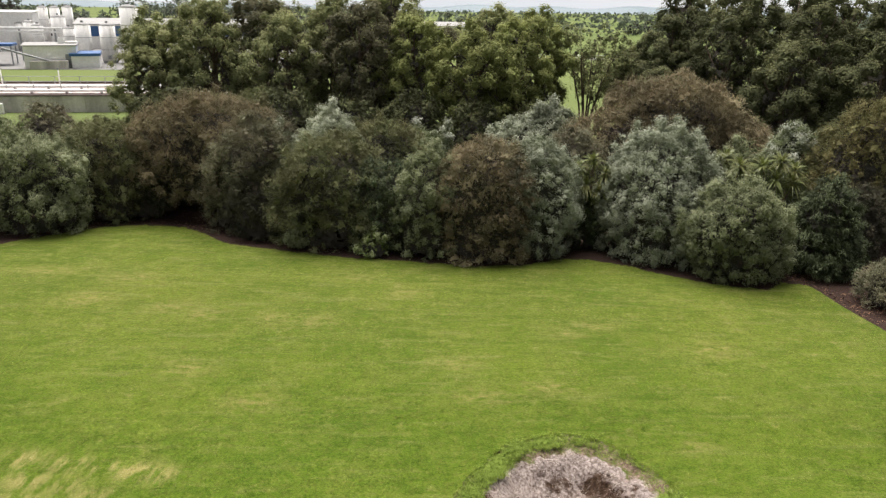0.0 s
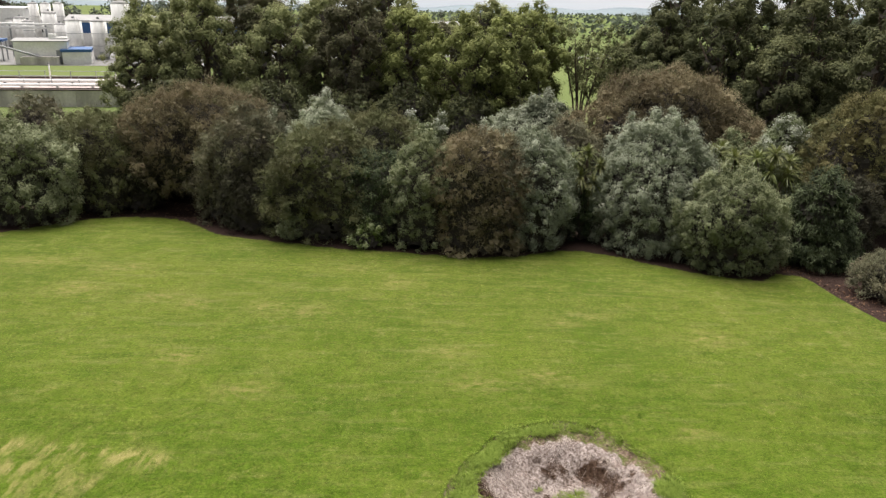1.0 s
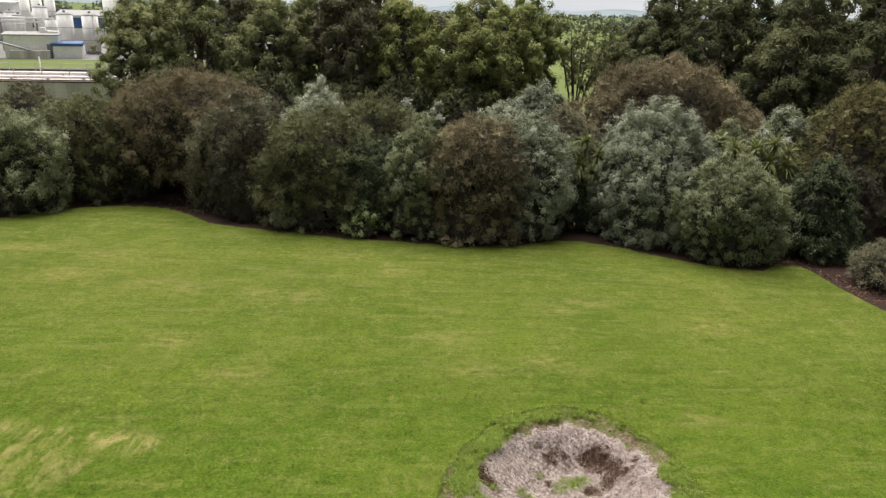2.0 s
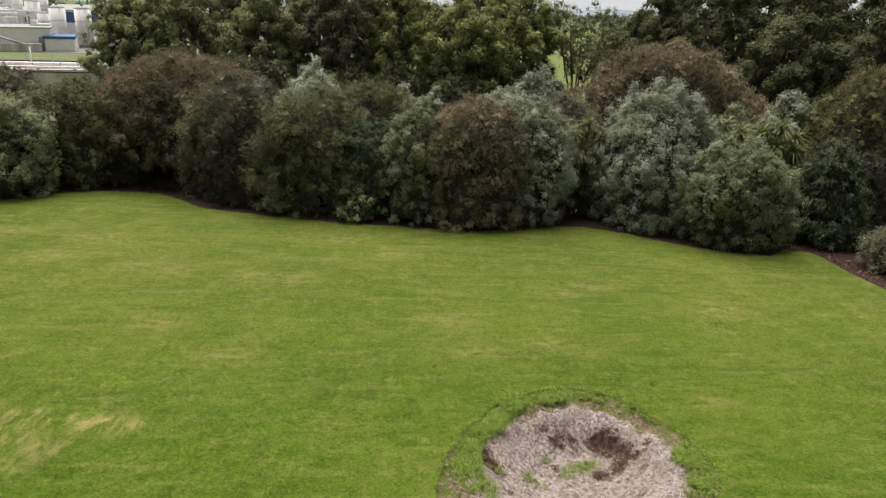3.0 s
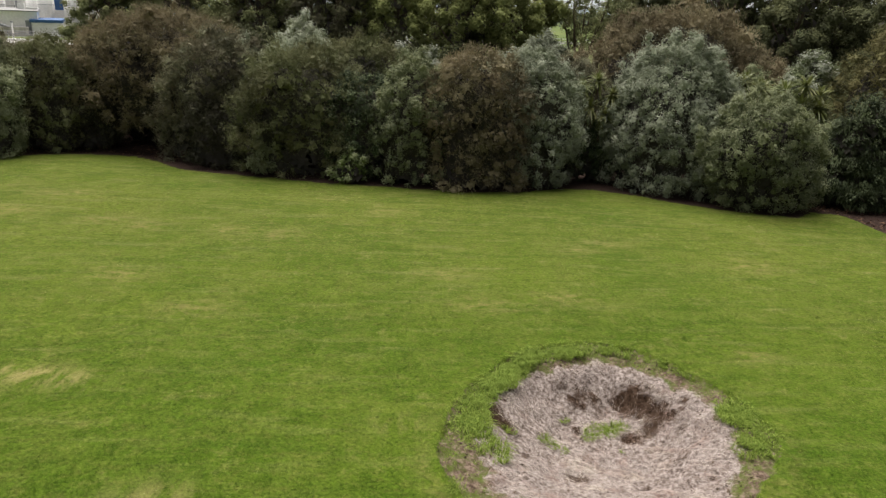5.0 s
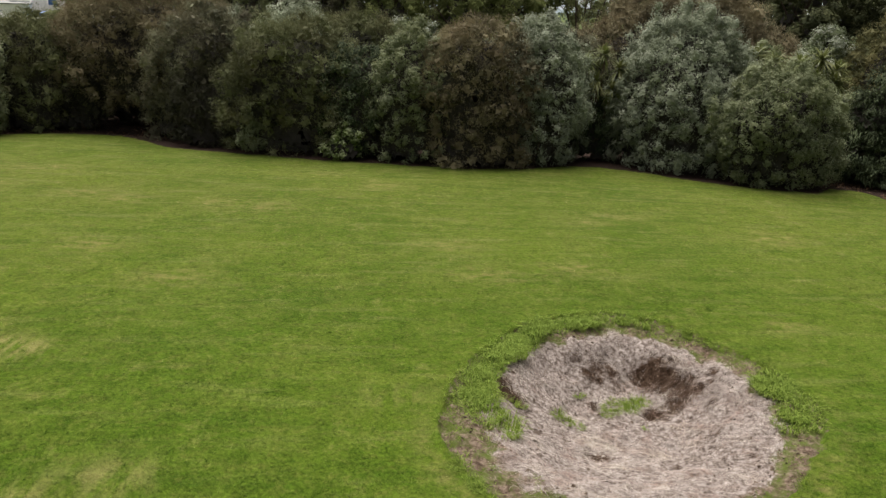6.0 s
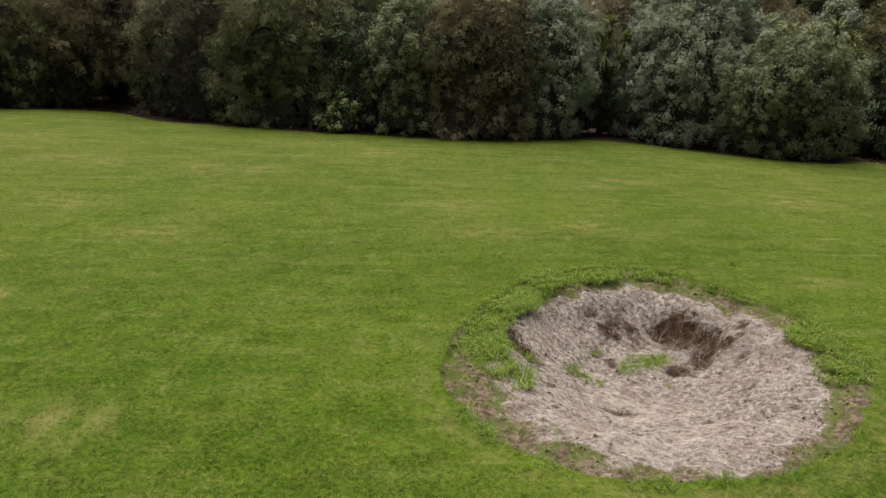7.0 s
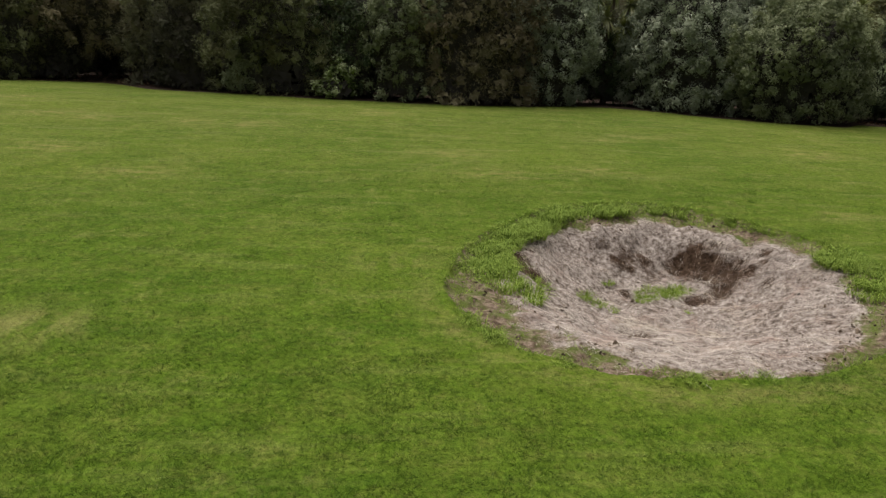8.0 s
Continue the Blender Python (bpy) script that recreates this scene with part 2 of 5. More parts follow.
def box(bm, x0, x1, y0, y1, z0, z1, bevel=0.0):
    made = bmesh.ops.create_cube(bm, size=1, matrix=Matrix.Translation(((x0 + x1) / 2, (y0 + y1) / 2, (z0 + z1) / 2)) @ Matrix.Diagonal((x1 - x0, y1 - y0, z1 - z0, 1)))
    if bevel:
        edges = {e for v in made["verts"] for e in v.link_edges}
        bmesh.ops.bevel(bm, geom=list(edges), offset=bevel, segments=2, affect="EDGES")
    return bm


def boxed(*a, bevel=0.0):
    return box(bmesh.new(), *a, bevel=bevel)


def tube(bm, points, radii, sides=7):
    """A tapering, bending pipe through the points."""
    rings = []
    pts = [Vector(p) for p in points]
    for i, (p, r) in enumerate(zip(pts, radii)):
        d = (pts[min(i + 1, len(pts) - 1)] - pts[max(i - 1, 0)]).normalized()
        u = d.cross(Vector((0.3, 0.9, 0.1)) if abs(d.z) > 0.7 else Vector((0, 0, 1))).normalized()
        w = d.cross(u)
        rings.append([bm.verts.new(p + (u * math.cos(a) + w * math.sin(a)) * r) for a in (math.tau * k / sides for k in range(sides))])
    for a, b in zip(rings, rings[1:]):
        for k in range(sides):
            f = bm.faces.new((a[k], a[(k + 1) % sides], b[(k + 1) % sides], b[k]))
            f.smooth = True
    bm.faces.new(rings[0][::-1])
    bm.faces.new(rings[-1])
    return bm


def unit(v):
    return v / np.maximum(np.linalg.norm(v, axis=-1, keepdims=True), 1e-6)


def wobble(p, k, seed):
    """Smooth noise of about -1 to 1 for many points at once."""
    r = np.random.default_rng(seed)
    total = np.zeros(len(p))
    for _ in range(6):
        d = unit(r.normal(size=3)) * k * r.uniform(0.6, 1.7)
        total += np.sin(p @ d + r.uniform(0, 6.28))
    return total / 3.0


def leaf_quads(pos, axis, nrm, length, width, bend=0.15):
    """Pointed leaves, folded a little along the rib."""
    side = np.cross(axis, nrm)
    L, W = length[:, None], width[:, None]
    mid = pos + axis * L * 0.42 + nrm * W * 0.18
    return np.stack([pos, mid + side * W * 0.5, pos + axis * L - nrm * L * bend, mid - side * W * 0.5], axis=1)


def shell(rng, lobes, count, low):
    """Points and outward directions over a crown made of lobes (centre and radii)."""
    lobes = np.asarray(lobes, dtype=float)
    area = lobes[:, 3] * lobes[:, 4] + lobes[:, 3] * lobes[:, 5] + lobes[:, 4] * lobes[:, 5]
    got, out, have = [], [], 0
    for _ in range(12):
        k = rng.choice(len(lobes), size=count * 2, p=area / area.sum())
        d = unit(rng.normal(size=(count * 2, 3)))
        r = lobes[k, 3:]
        p = lobes[k, :3] + d * r * (1 + 0.10 * wobble(d * 3 + k[:, None], 1.6, 5))[:, None]
        keep = p[:, 2] > low
        for j, (x, y, z, a, b, c) in enumerate(lobes):
            inside = (((p - (x, y, z)) / (a, b, c)) ** 2).sum(1) < 0.72
            keep &= ~(inside & (k != j))
        got.append(p[keep])
        out.append(unit(d / r)[keep])
        have += keep.sum()
        if have >= count:
            break
    got, out = np.concatenate(got), np.concatenate(out)
    return got, out


def leaf_tris(pos, axis, nrm, length, width):
    """Slim pointed leaves of three corners."""
    side = np.cross(axis, nrm) * (width * 0.5)[:, None]
    return np.stack([pos - side, pos + side, pos + axis * length[:, None] - nrm * (length * 0.12)[:, None]], axis=1)


def across(nrm, axis):
    """The normals, turned square to the axes."""
    return unit(nrm - axis * (nrm * axis).sum(1, keepdims=True))


def crown_mesh(name, rng, c, n, hollow, per, leaf, puff, material, style="leaf", fill=900, fill_size=0.4, tone=None, lift=0.55, under=8, under_dark=0.21, tight=False):
    """A crown of puffs of small leaves at the centres c, which face along n; shade-dark twigs and leaves fill the
    hollow.
    """
    up = np.array([0, 0, 1.0])
    m = len(c)
    face = unit(n + up * lift)
    c = c + n * rng.normal(0, puff * 0.55, (m, 1))
    rad = puff * rng.uniform(0.5, 1.5, m)
    tone = (rng.uniform(0.12, 0.62, m) if tone is None else tone) + rng.normal(0, 0.05, m)

    def around(share):
        count = np.maximum(3, (share * (rad / puff) ** 1.6 * rng.uniform(0.75, 1.25, m)).astype(int))
        k = np.repeat(np.arange(m), count)
        d = unit(rng.normal(size=(len(k), 3)) + face[k] * 0.85)
        return k, d, unit(rng.normal(size=(len(k), 3)))

    # broad under-leaves that close each puff, their tone darkened as inner shade
    k, d, rnd = around(under)
    nrm = unit(d + 0.35 * rnd)
    axis = unit(np.cross(nrm, unit(rng.normal(size=nrm.shape))))
    size = rad[k] * rng.uniform(0.5, 1.0, len(k))
    pos = c[k] + d * (rad[k] * 0.5)[:, None] - axis * (size * 0.4)[:, None]
    faces = [leaf_tris(pos, axis, nrm, size, size * 0.7)]
    lit_tones = [np.clip(tone[k] - under_dark + 0.10 * (d * face[k]).sum(1), 0, 1)]
    # small leaves over them
    k, d, rnd = around(per)
    out = rng.uniform(0.7, 1.1, len(k)) if tight else rng.uniform(0.35, 1.0, len(k)) ** 0.7 * 1.25
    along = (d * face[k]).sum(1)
    if style == "spray":          # fine twigs that stream outward
        axis = unit(d * 0.75 + face[k] * 0.35 + rnd * 0.55)
        nrm = across(d + up * 0.5 + 0.45 * rnd[:, ::-1], axis)
    elif style == "droop":
        axis = unit(n[k] * 0.8 + rnd * 0.45 - up * 0.4)
        nrm = across(up * 0.9 + rnd[:, ::-1] * 0.4, axis)
    else:
        nrm = unit(d * 0.9 + up * 0.3 + (0.3 if tight else 0.55) * rnd)
        axis = across(d * 0.4 + up * 0.3 + unit(rng.normal(size=d.shape)), nrm)
    pos = c[k] + d * (rad[k] * out)[:, None]
    faces.append(leaf_tris(pos, axis, nrm, leaf[0] * rng.uniform(0.7, 1.35, len(k)), leaf[1] * rng.uniform(0.8, 1.3, len(k))))
    lit_tones.append(np.clip(tone[k] + 0.20 * along + rng.normal(0, 0.10, len(k)), 0, 1))      # tips paler on the outer, upper side: top light painted into the tone
    q, lit_tone = np.concatenate(faces), np.concatenate(lit_tones)
    leaves = q[:, :, 2].min(1) > 0.04
    q, lit_tone = q[leaves], lit_tone[leaves]
    green = len(q)
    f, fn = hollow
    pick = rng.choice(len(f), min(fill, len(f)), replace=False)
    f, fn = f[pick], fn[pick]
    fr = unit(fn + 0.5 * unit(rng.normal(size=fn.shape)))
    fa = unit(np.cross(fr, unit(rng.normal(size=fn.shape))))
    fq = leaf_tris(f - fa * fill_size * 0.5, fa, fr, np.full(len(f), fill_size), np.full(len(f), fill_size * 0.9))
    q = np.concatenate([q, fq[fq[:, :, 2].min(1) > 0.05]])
    lit_tone = np.concatenate([lit_tone, np.full(len(q) - green, 0.2)])
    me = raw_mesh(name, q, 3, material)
    me.materials.append(SHADED_TWIGS)
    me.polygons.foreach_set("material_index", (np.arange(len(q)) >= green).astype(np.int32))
    me.attributes.new("lit_tone", "FLOAT", "POINT").data.foreach_set("value", np.repeat(lit_tone, 3).astype(np.float32))
    return me


def spread_out(points, normals, count):
    """Of many points, some that keep their distance from one another."""
    pick, best = [0], ((points - points[0]) ** 2).sum(1)
    for _ in range(min(count, len(points)) - 1):
        i = int(best.argmax())
        pick.append(i)
        best = np.minimum(best, ((points - points[i]) ** 2).sum(1))
    return points[pick], normals[pick]


# outlines of shrubs: the height's share, and the width's share there
SHAPES = {
    "dome": ((0, .20, .40, .58, .73, .86, .95, 1), (.96, 1, 1, .95, .83, .62, .38, .04)),
    "cone": ((0, .15, .33, .50, .66, .80, .91, 1), (.94, 1, 1, .91, .74, .50, .26, .03)),
    "egg": ((0, .12, .30, .52, .72, .87, .95, 1), (.84, .95, 1, .98, .84, .60, .38, .04)),
    "parasol": ((0, .16, .32, .50, .68, .83, .94, 1), (.62, .92, 1, .98, .88, .66, .40, .04)),
}


def revolve(rng, shape, rx, ry, h, foot, lump, count):
    """Points and outward directions over an uneven body of the given outline."""
    hs, ws = SHAPES[shape]
    s = rng.uniform(0, 1, count * 3)
    w = np.interp(s, hs, ws)
    slope = (np.interp(s + 0.03, hs, ws) - np.interp(s - 0.03, hs, ws)) / 0.06
    size = (rx + ry) / 2
    weight = w * np.hypot(1, slope * size / (h - foot))
    keep = rng.uniform(0, weight.max(), len(s)) < weight
    s, w, slope = s[keep], w[keep], slope[keep]
    a = rng.uniform(0, math.tau, len(s))
    ball = np.stack([np.cos(a) * w * rx, np.sin(a) * w * ry, s * (h - foot)], 1)
    seed = int(rng.integers(1e6))
    swell = 1 + lump * wobble(ball, 1.1, seed) + lump * 0.7 * wobble(ball, 2.6, seed + 1)
    z = foot + s * (h - foot) * (1 + 0.35 * (swell - 1) * (s > 0.6))
    p = np.stack([ball[:, 0] * swell, ball[:, 1] * swell, z], 1)
    return p, unit(np.stack([np.cos(a) / rx * size, np.sin(a) / ry * size, -slope * size / (h - foot)], 1))


def dome(rng, rx, ry, h, n=7, bumps=0.5):
    """Lobes that make one uneven dome, leafy down to its foot."""
    lobes = [(0, 0, h * 0.42, rx * 0.84, ry * 0.84, h * 0.54)]
    for i in range(n):
        a = math.tau * (i + rng.uniform(-0.3, 0.3)) / n
        z = h * rng.uniform(0.36, 0.66)
        s = bumps * rng.uniform(0.8, 1.2)
        reach = (1.0 - s) * rng.uniform(0.92, 1.06)
        lobes.append((math.cos(a) * rx * reach, math.sin(a) * ry * reach, z, rx * s, ry * s, h * s * 0.6))
    for i in range(n):        # the skirt
        a = math.tau * (i + 0.5 + rng.uniform(-0.3, 0.3)) / n
        s = bumps * rng.uniform(0.75, 1.0)
        reach = (1.0 - s) * rng.uniform(0.88, 1.0)
        lobes.append((math.cos(a) * rx * reach, math.sin(a) * ry * reach, h * rng.uniform(0.17, 0.27), rx * s, ry * s, h * rng.uniform(0.13, 0.2)))
    for i in range(max(2, n // 3)):
        a = rng.uniform(0, math.tau)
        s = bumps * rng.uniform(0.6, 0.9)
        lobes.append((math.cos(a) * rx * 0.35, math.sin(a) * ry * 0.35, h * (0.98 - s * 0.5), rx * s, ry * s, h * s * 0.5))
    return lobes


def shrub(seed, x, y, rx, ry, top, material, label, shape="dome", puff=0.25, per=34, leaf=(0.085, 0.04), style="leaf", foot=0.1, lump=0.12, shoots=0, dense=1.0, billows=7, name="shrub", category="shrub", group="shrubs of the planted border"):
    """A shrub whose crown reaches the height top in the world."""
    rng = np.random.default_rng(seed)
    base = level(x, y)
    h = top - base - puff * 0.45
    rx, ry = rx * 1.06 - puff * 0.4, ry * 1.06 - puff * 0.4
    thing = empty(name, pose(x, y, base), label, category, group)
    area = math.pi * (rx + ry) * (h - foot) * 0.85 + math.pi * rx * ry * 0.5
    count = int(dense * area / (1.55 * puff * puff))
    p, n = revolve(rng, shape, rx * 0.93, ry * 0.93, h, foot, lump, count * 4)
    for _ in range(billows):      # side growths that swell out of the body
        k = rng.integers(len(p))
        q = np.array([rx, ry, h * 0.42]) * rng.uniform(0.30, 0.48)
        at = p[k] * (0.80, 0.80, 1) - n[k] * q * 0.35
        if at[2] + q[2] > h or at[2] < foot:
            continue
        d = unit(rng.normal(size=(count, 3)))
        b = at + d * q * (1 + 0.10 * wobble(d * 3, 1.6, int(k)))[:, None]
        hs, ws = SHAPES[shape]
        width = np.interp((b[:, 2] - foot) / (h - foot), hs, ws)
        outside = (np.hypot(b[:, 0] / rx, b[:, 1] / ry) > width * 0.92) & (b[:, 2] > foot)
        covered = (((p - at) / q) ** 2).sum(1) < 0.8
        p, n = np.concatenate([p[~covered], b[outside]]), np.concatenate([n[~covered], unit(d / q)[outside]])
    c, cn = spread_out(p, n, count)
    leafy = rng.uniform(0, 1, len(c)) < 0.42 + 0.75 * c[:, 2] / h        # thinner and twiggy towards the foot, baring the shade-dark filling
    c, cn = c[leafy], cn[leafy]
    tone = np.clip(0.36 + 0.16 * wobble(c, 2.2, seed + 7) + rng.uniform(-0.24, 0.24, len(c)), 0.05, 0.8)
    for _ in range(shoots):       # sprigs that stand out from the rest
        k = rng.integers(len(c))
        go = unit(cn[k] * 0.55 + np.array([rng.normal(0, 0.2), rng.normal(0, 0.2), 0.8]))
        c, cn, tone = np.concatenate([c, c[k] + go * puff * np.array([[0.9], [1.6], [2.2]])]), np.concatenate([cn, np.tile(go, (3, 1))]), np.concatenate([tone, [0.5, 0.6, 0.7]])
    hollow = (p * (0.80, 0.80, 0.86) + (0, 0, 0.05), n)
    r = 0.07 + 0.012 * h
    z = max(h * 0.35, foot * 0.9)
    part("trunk", tube(bmesh.new(), [(0, 0, -0.1), (0.03, 0.02, z * 0.5), (-0.02, 0.04, z)], [r * 1.25, r, r * 0.85], 8), BARK, thing)
    for k in range(4):
        a, e = 1.57 * k + rng.uniform(-0.4, 0.4), rng.uniform(0.55, 0.8)
        part("limb", tube(bmesh.new(), [(0, 0.02, z * 0.8), (math.cos(a) * rx * 0.3, math.sin(a) * ry * 0.3, z + (h - z) * 0.35), (math.cos(a) * rx * 0.62, math.sin(a) * ry * 0.62, h * e)], [r * 0.62, r * 0.42, r * 0.15], 6), BARK, thing)
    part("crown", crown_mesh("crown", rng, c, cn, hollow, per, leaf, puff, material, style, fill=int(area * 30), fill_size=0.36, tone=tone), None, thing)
    return thing
# ---- the ground: one sheet, with the hollow in the lawn ----
EDGE_X = [-60, -30, -18.7, -17.3, -16.0, -14.5, -12.3, -10.8, -9.5, -6.8, -4.4, -2.1, -0.3, 1.2, 2.8, 4.2, 5.0, 5.9, 7.3, 8.7, 10.3, 11.5, 12.6, 13.5, 13.6, 13.8, 16.0, 30]
EDGE_Y = [24, 25.5, 28.0, 29.7, 31.1, 31.7, 31.4, 30.1, 28.7, 27.6, 26.9, 26.6, 26.3, 25.9, 26.2, 26.9, 27.3, 27.1, 26.4, 25.3, 24.3, 24.1, 25.0, 24.6, 22.5, 20.6, 17.2, 4]
DRY = [(-5.5, 20.5, 1.0), (-4.4, 20.2, 1.2), (-7.8, 20.7, 1.0), (-9.1, 21.2, 1.0), (-11.5, 23.8, 1.6), (-12.1, 21.7, 1.3), (-14.7, 24.4, 1.5), (-3.2, 24.3, 1.0), (-1.4, 22.7, 1.0),
       (3.6, 19.7, 0.8), (4.6, 20.3, 0.8), (7.8, 18.8, 1.2), (5.8, 13.8, 0.6), (2.8, 16.3, 1.0), (0.2, 17.7, 1.0), (1.0, 15.8, 1.0), (-4.8, 15.4, 1.0), (-7.0, 17.0, 1.0)]
WORN = [(-8.0, 12.7, 1.15), (-7.2, 12.6, 1.0), (-6.5, 12.5, 1.15), (-5.9, 12.35, 0.9), (-8.6, 12.1, 1.0), (-7.8, 11.9, 0.8), (-7.0, 11.6, 0.8), (-9.1, 12.8, 1.0), (-8.4, 11.4, 0.9), (-7.6, 11.0, 0.7), (-3.5, 9.5, 0.6), (-0.6, 11.3, 0.35), (-4.3, 9.1, 0.6)]
HOLES = [(3.15, 12.92, 0.14), (3.42, 12.75, 0.17), (3.62, 12.55, 0.15), (3.08, 12.10, 0.11), (3.45, 12.25, 0.10), (1.05, 11.75, 0.12), (2.05, 10.95, 0.13), (2.9, 10.6, 0.10), (0.75, 11.85, 0.18)]
# stretches of bare, dark soil in the straw: x, y, reach
SOIL = [(3.58, 12.45, 0.20), (3.25, 12.88, 0.20), (3.8, 12.3, 0.12), (2.35, 12.95, 0.12), (3.08, 12.08, 0.16), (3.4, 12.2, 0.16), (2.7, 12.75, 0.14), (0.78, 11.85, 0.22), (0.85, 12.1, 0.16), (1.3, 11.25, 0.18), (2.1, 10.95, 0.16), (3.6, 11.2, 0.14), (2.3, 11.5, 0.12), (2.6, 10.2, 0.08), (1.6, 10.3, 0.07), (0.95, 11.9, 0.2)]
scraps = random.Random(5)
SOIL += [(scraps.uniform(2.2, 4.1), scraps.uniform(11.6, 13.2), scraps.uniform(0.05, 0.13)) for _ in range(16)]
SOIL += [(scraps.uniform(0.9, 4.0), scraps.uniform(9.4, 12.4), scraps.uniform(0.03, 0.08)) for _ in range(34)]
LOW = (2.62, 12.15)      # the hollow's lowest point


def from_low(points):
    """Bearings and reaches of a closed outline, seen from the lowest point."""
    p = sorted((math.atan2(y - LOW[1], x - LOW[0]), math.hypot(x - LOW[0], y - LOW[1])) for x, y in points)
    return np.array([a for a, _ in p]), np.array([r for _, r in p])


RIM = from_low([(0.0, 10.5), (0.2, 11.8), (0.75, 12.75), (2.1, 14.05), (3.5, 14.1), (4.25, 13.2), (4.8, 12.15), (5.0, 11.4), (4.65, 10.45), (3.9, 9.65), (3.0, 8.94), (2.15, 8.74), (1.45, 8.86), (0.74, 9.1), (0.22, 9.55)])
LIP = from_low([(0.7, 11.6), (1.25, 12.85), (2.15, 13.45), (3.25, 13.5), (3.72, 13.15), (4.08, 12.75), (4.33, 12.2), (4.42, 11.65), (4.3, 11.0), (4.1, 10.5), (3.7, 9.85), (2.75, 9.18), (2.0, 9.08), (1.3, 9.3), (0.72, 9.9), (0.62, 10.8)])


def outline(line, a):
    """The outline's reach at each bearing, a little ragged."""
    r = np.interp(a, line[0], line[1], period=math.tau)
    r = sum(np.interp(a + d, line[0], line[1], period=math.tau) for d in (-0.16, -0.08, 0.0, 0.08, 0.16)) / 5
    return r * (1 + 0.012 * np.sin(9 * a) + 0.008 * np.sin(17 * a + 2))


def rim_share(x, y):
    """0 at the lowest point of the hollow, 1 on its rim."""
    dx, dy = x - LOW[0], y - LOW[1]
    a = np.arctan2(dy, dx)
    return np.hypot(dx, dy) / outline(RIM, a), a


def smooth(e0, e1, v):
    t = np.clip((v - e0) / (e1 - e0), 0, 1)
    return t * t * (3 - 2 * t)


def lip(a):
    """Where the straw ends and the weedy bank begins, as a share of the way to the rim."""
    return np.minimum(0.97, outline(LIP, a) / outline(RIM, a))


def fray(x, y):
    """How far the straw's edge strays from its line."""
    p = np.stack([x, y, 0 * x], -1).reshape(-1, 3)
    return (0.035 * wobble(p, 4.0, 51) + 0.03 * wobble(p, 11.0, 53) + 0.02 * wobble(p, 24.0, 55)).reshape(np.shape(x))


def ground_height(x, y):
    x, y = np.asarray(x, float), np.asarray(y, float)
    p = np.stack([x, y, 0 * x], -1).reshape(-1, 3)
    near = smooth(60, 20, np.hypot(x, y - 12))
    z = 0.020 * wobble(p, 0.8, 3).reshape(x.shape) * near
    z = z - 0.05 * np.maximum(0, np.minimum(y, 37) - 24) - 0.014 * np.clip(x - 2, 0, 14) * np.clip((y - 17) / 6, 0, 1) * smooth(80, 50, y) + 0.65 * smooth(42, 60, y)   # the lawn falls away to the border
    r, a = rim_share(x, y)
    e = lip(a)
    steep = 0.5 + 0.35 * np.clip(np.sin(a), 0, 1) + 0.35 * np.clip(-np.cos(a), 0, 1)
    bowl = -0.58 * (1 - smooth(0.10, 1.0, np.clip(r / (e * 1.02), 0, 1) ** (1 + steep * 0.55)))
    bank = (-0.07 * (1 - smooth(0.975, 1.0, r)) - 0.05 * (1 - smooth(e, 1.0, r))) * (r < 1.05)
    inside = smooth(1.05, 0.95, r)
    lumps = (0.036 * wobble(p, 5.0, 8) + 0.026 * wobble(p, 13.0, 9) + 0.013 * wobble(p, 34.0, 10)).reshape(x.shape) * inside
    z = z + np.where(r < 1.05, bowl + bank, 0) + lumps
    for hx, hy, hr in HOLES:
        z = z - 0.07 * np.exp(-((x - hx) ** 2 + (y - hy) ** 2) / (hr * hr)) * inside
    return z


def level(x, y):
    return float(ground_height(np.array([x]), np.array([y]))[0])


def dry_share(x, y):
    """Yellowed spots in the lawn, and the parched ring before the hollow."""
    d = np.zeros_like(x)
    for px, py, s in DRY:
        d = np.maximum(d, 0.55 * np.exp(-(((x - px) / (s * 0.75)) ** 2 + ((y - py) / (s * 0.45)) ** 2)))
    r, _ = rim_share(x, y)
    return np.maximum(d, 0.42 * np.exp(-((r - 1.07) / 0.05) ** 2) * smooth(12.2, 9.5, y))


def worn_share(x, y):
    """Scuffed tracks where the grass has gone to straw."""
    d = np.zeros_like(x)
    for px, py, s in WORN:
        d = np.maximum(d, 0.85 * s * np.exp(-(((x - px) / 0.5) ** 2 + ((y - py) / 0.36) ** 2)))
    return d


def steps(*spans):
    out = []
    for a, b, s in spans:
        out += list(np.arange(a, b - 1e-6, s))
    return np.array(out + [spans[-1][1]])


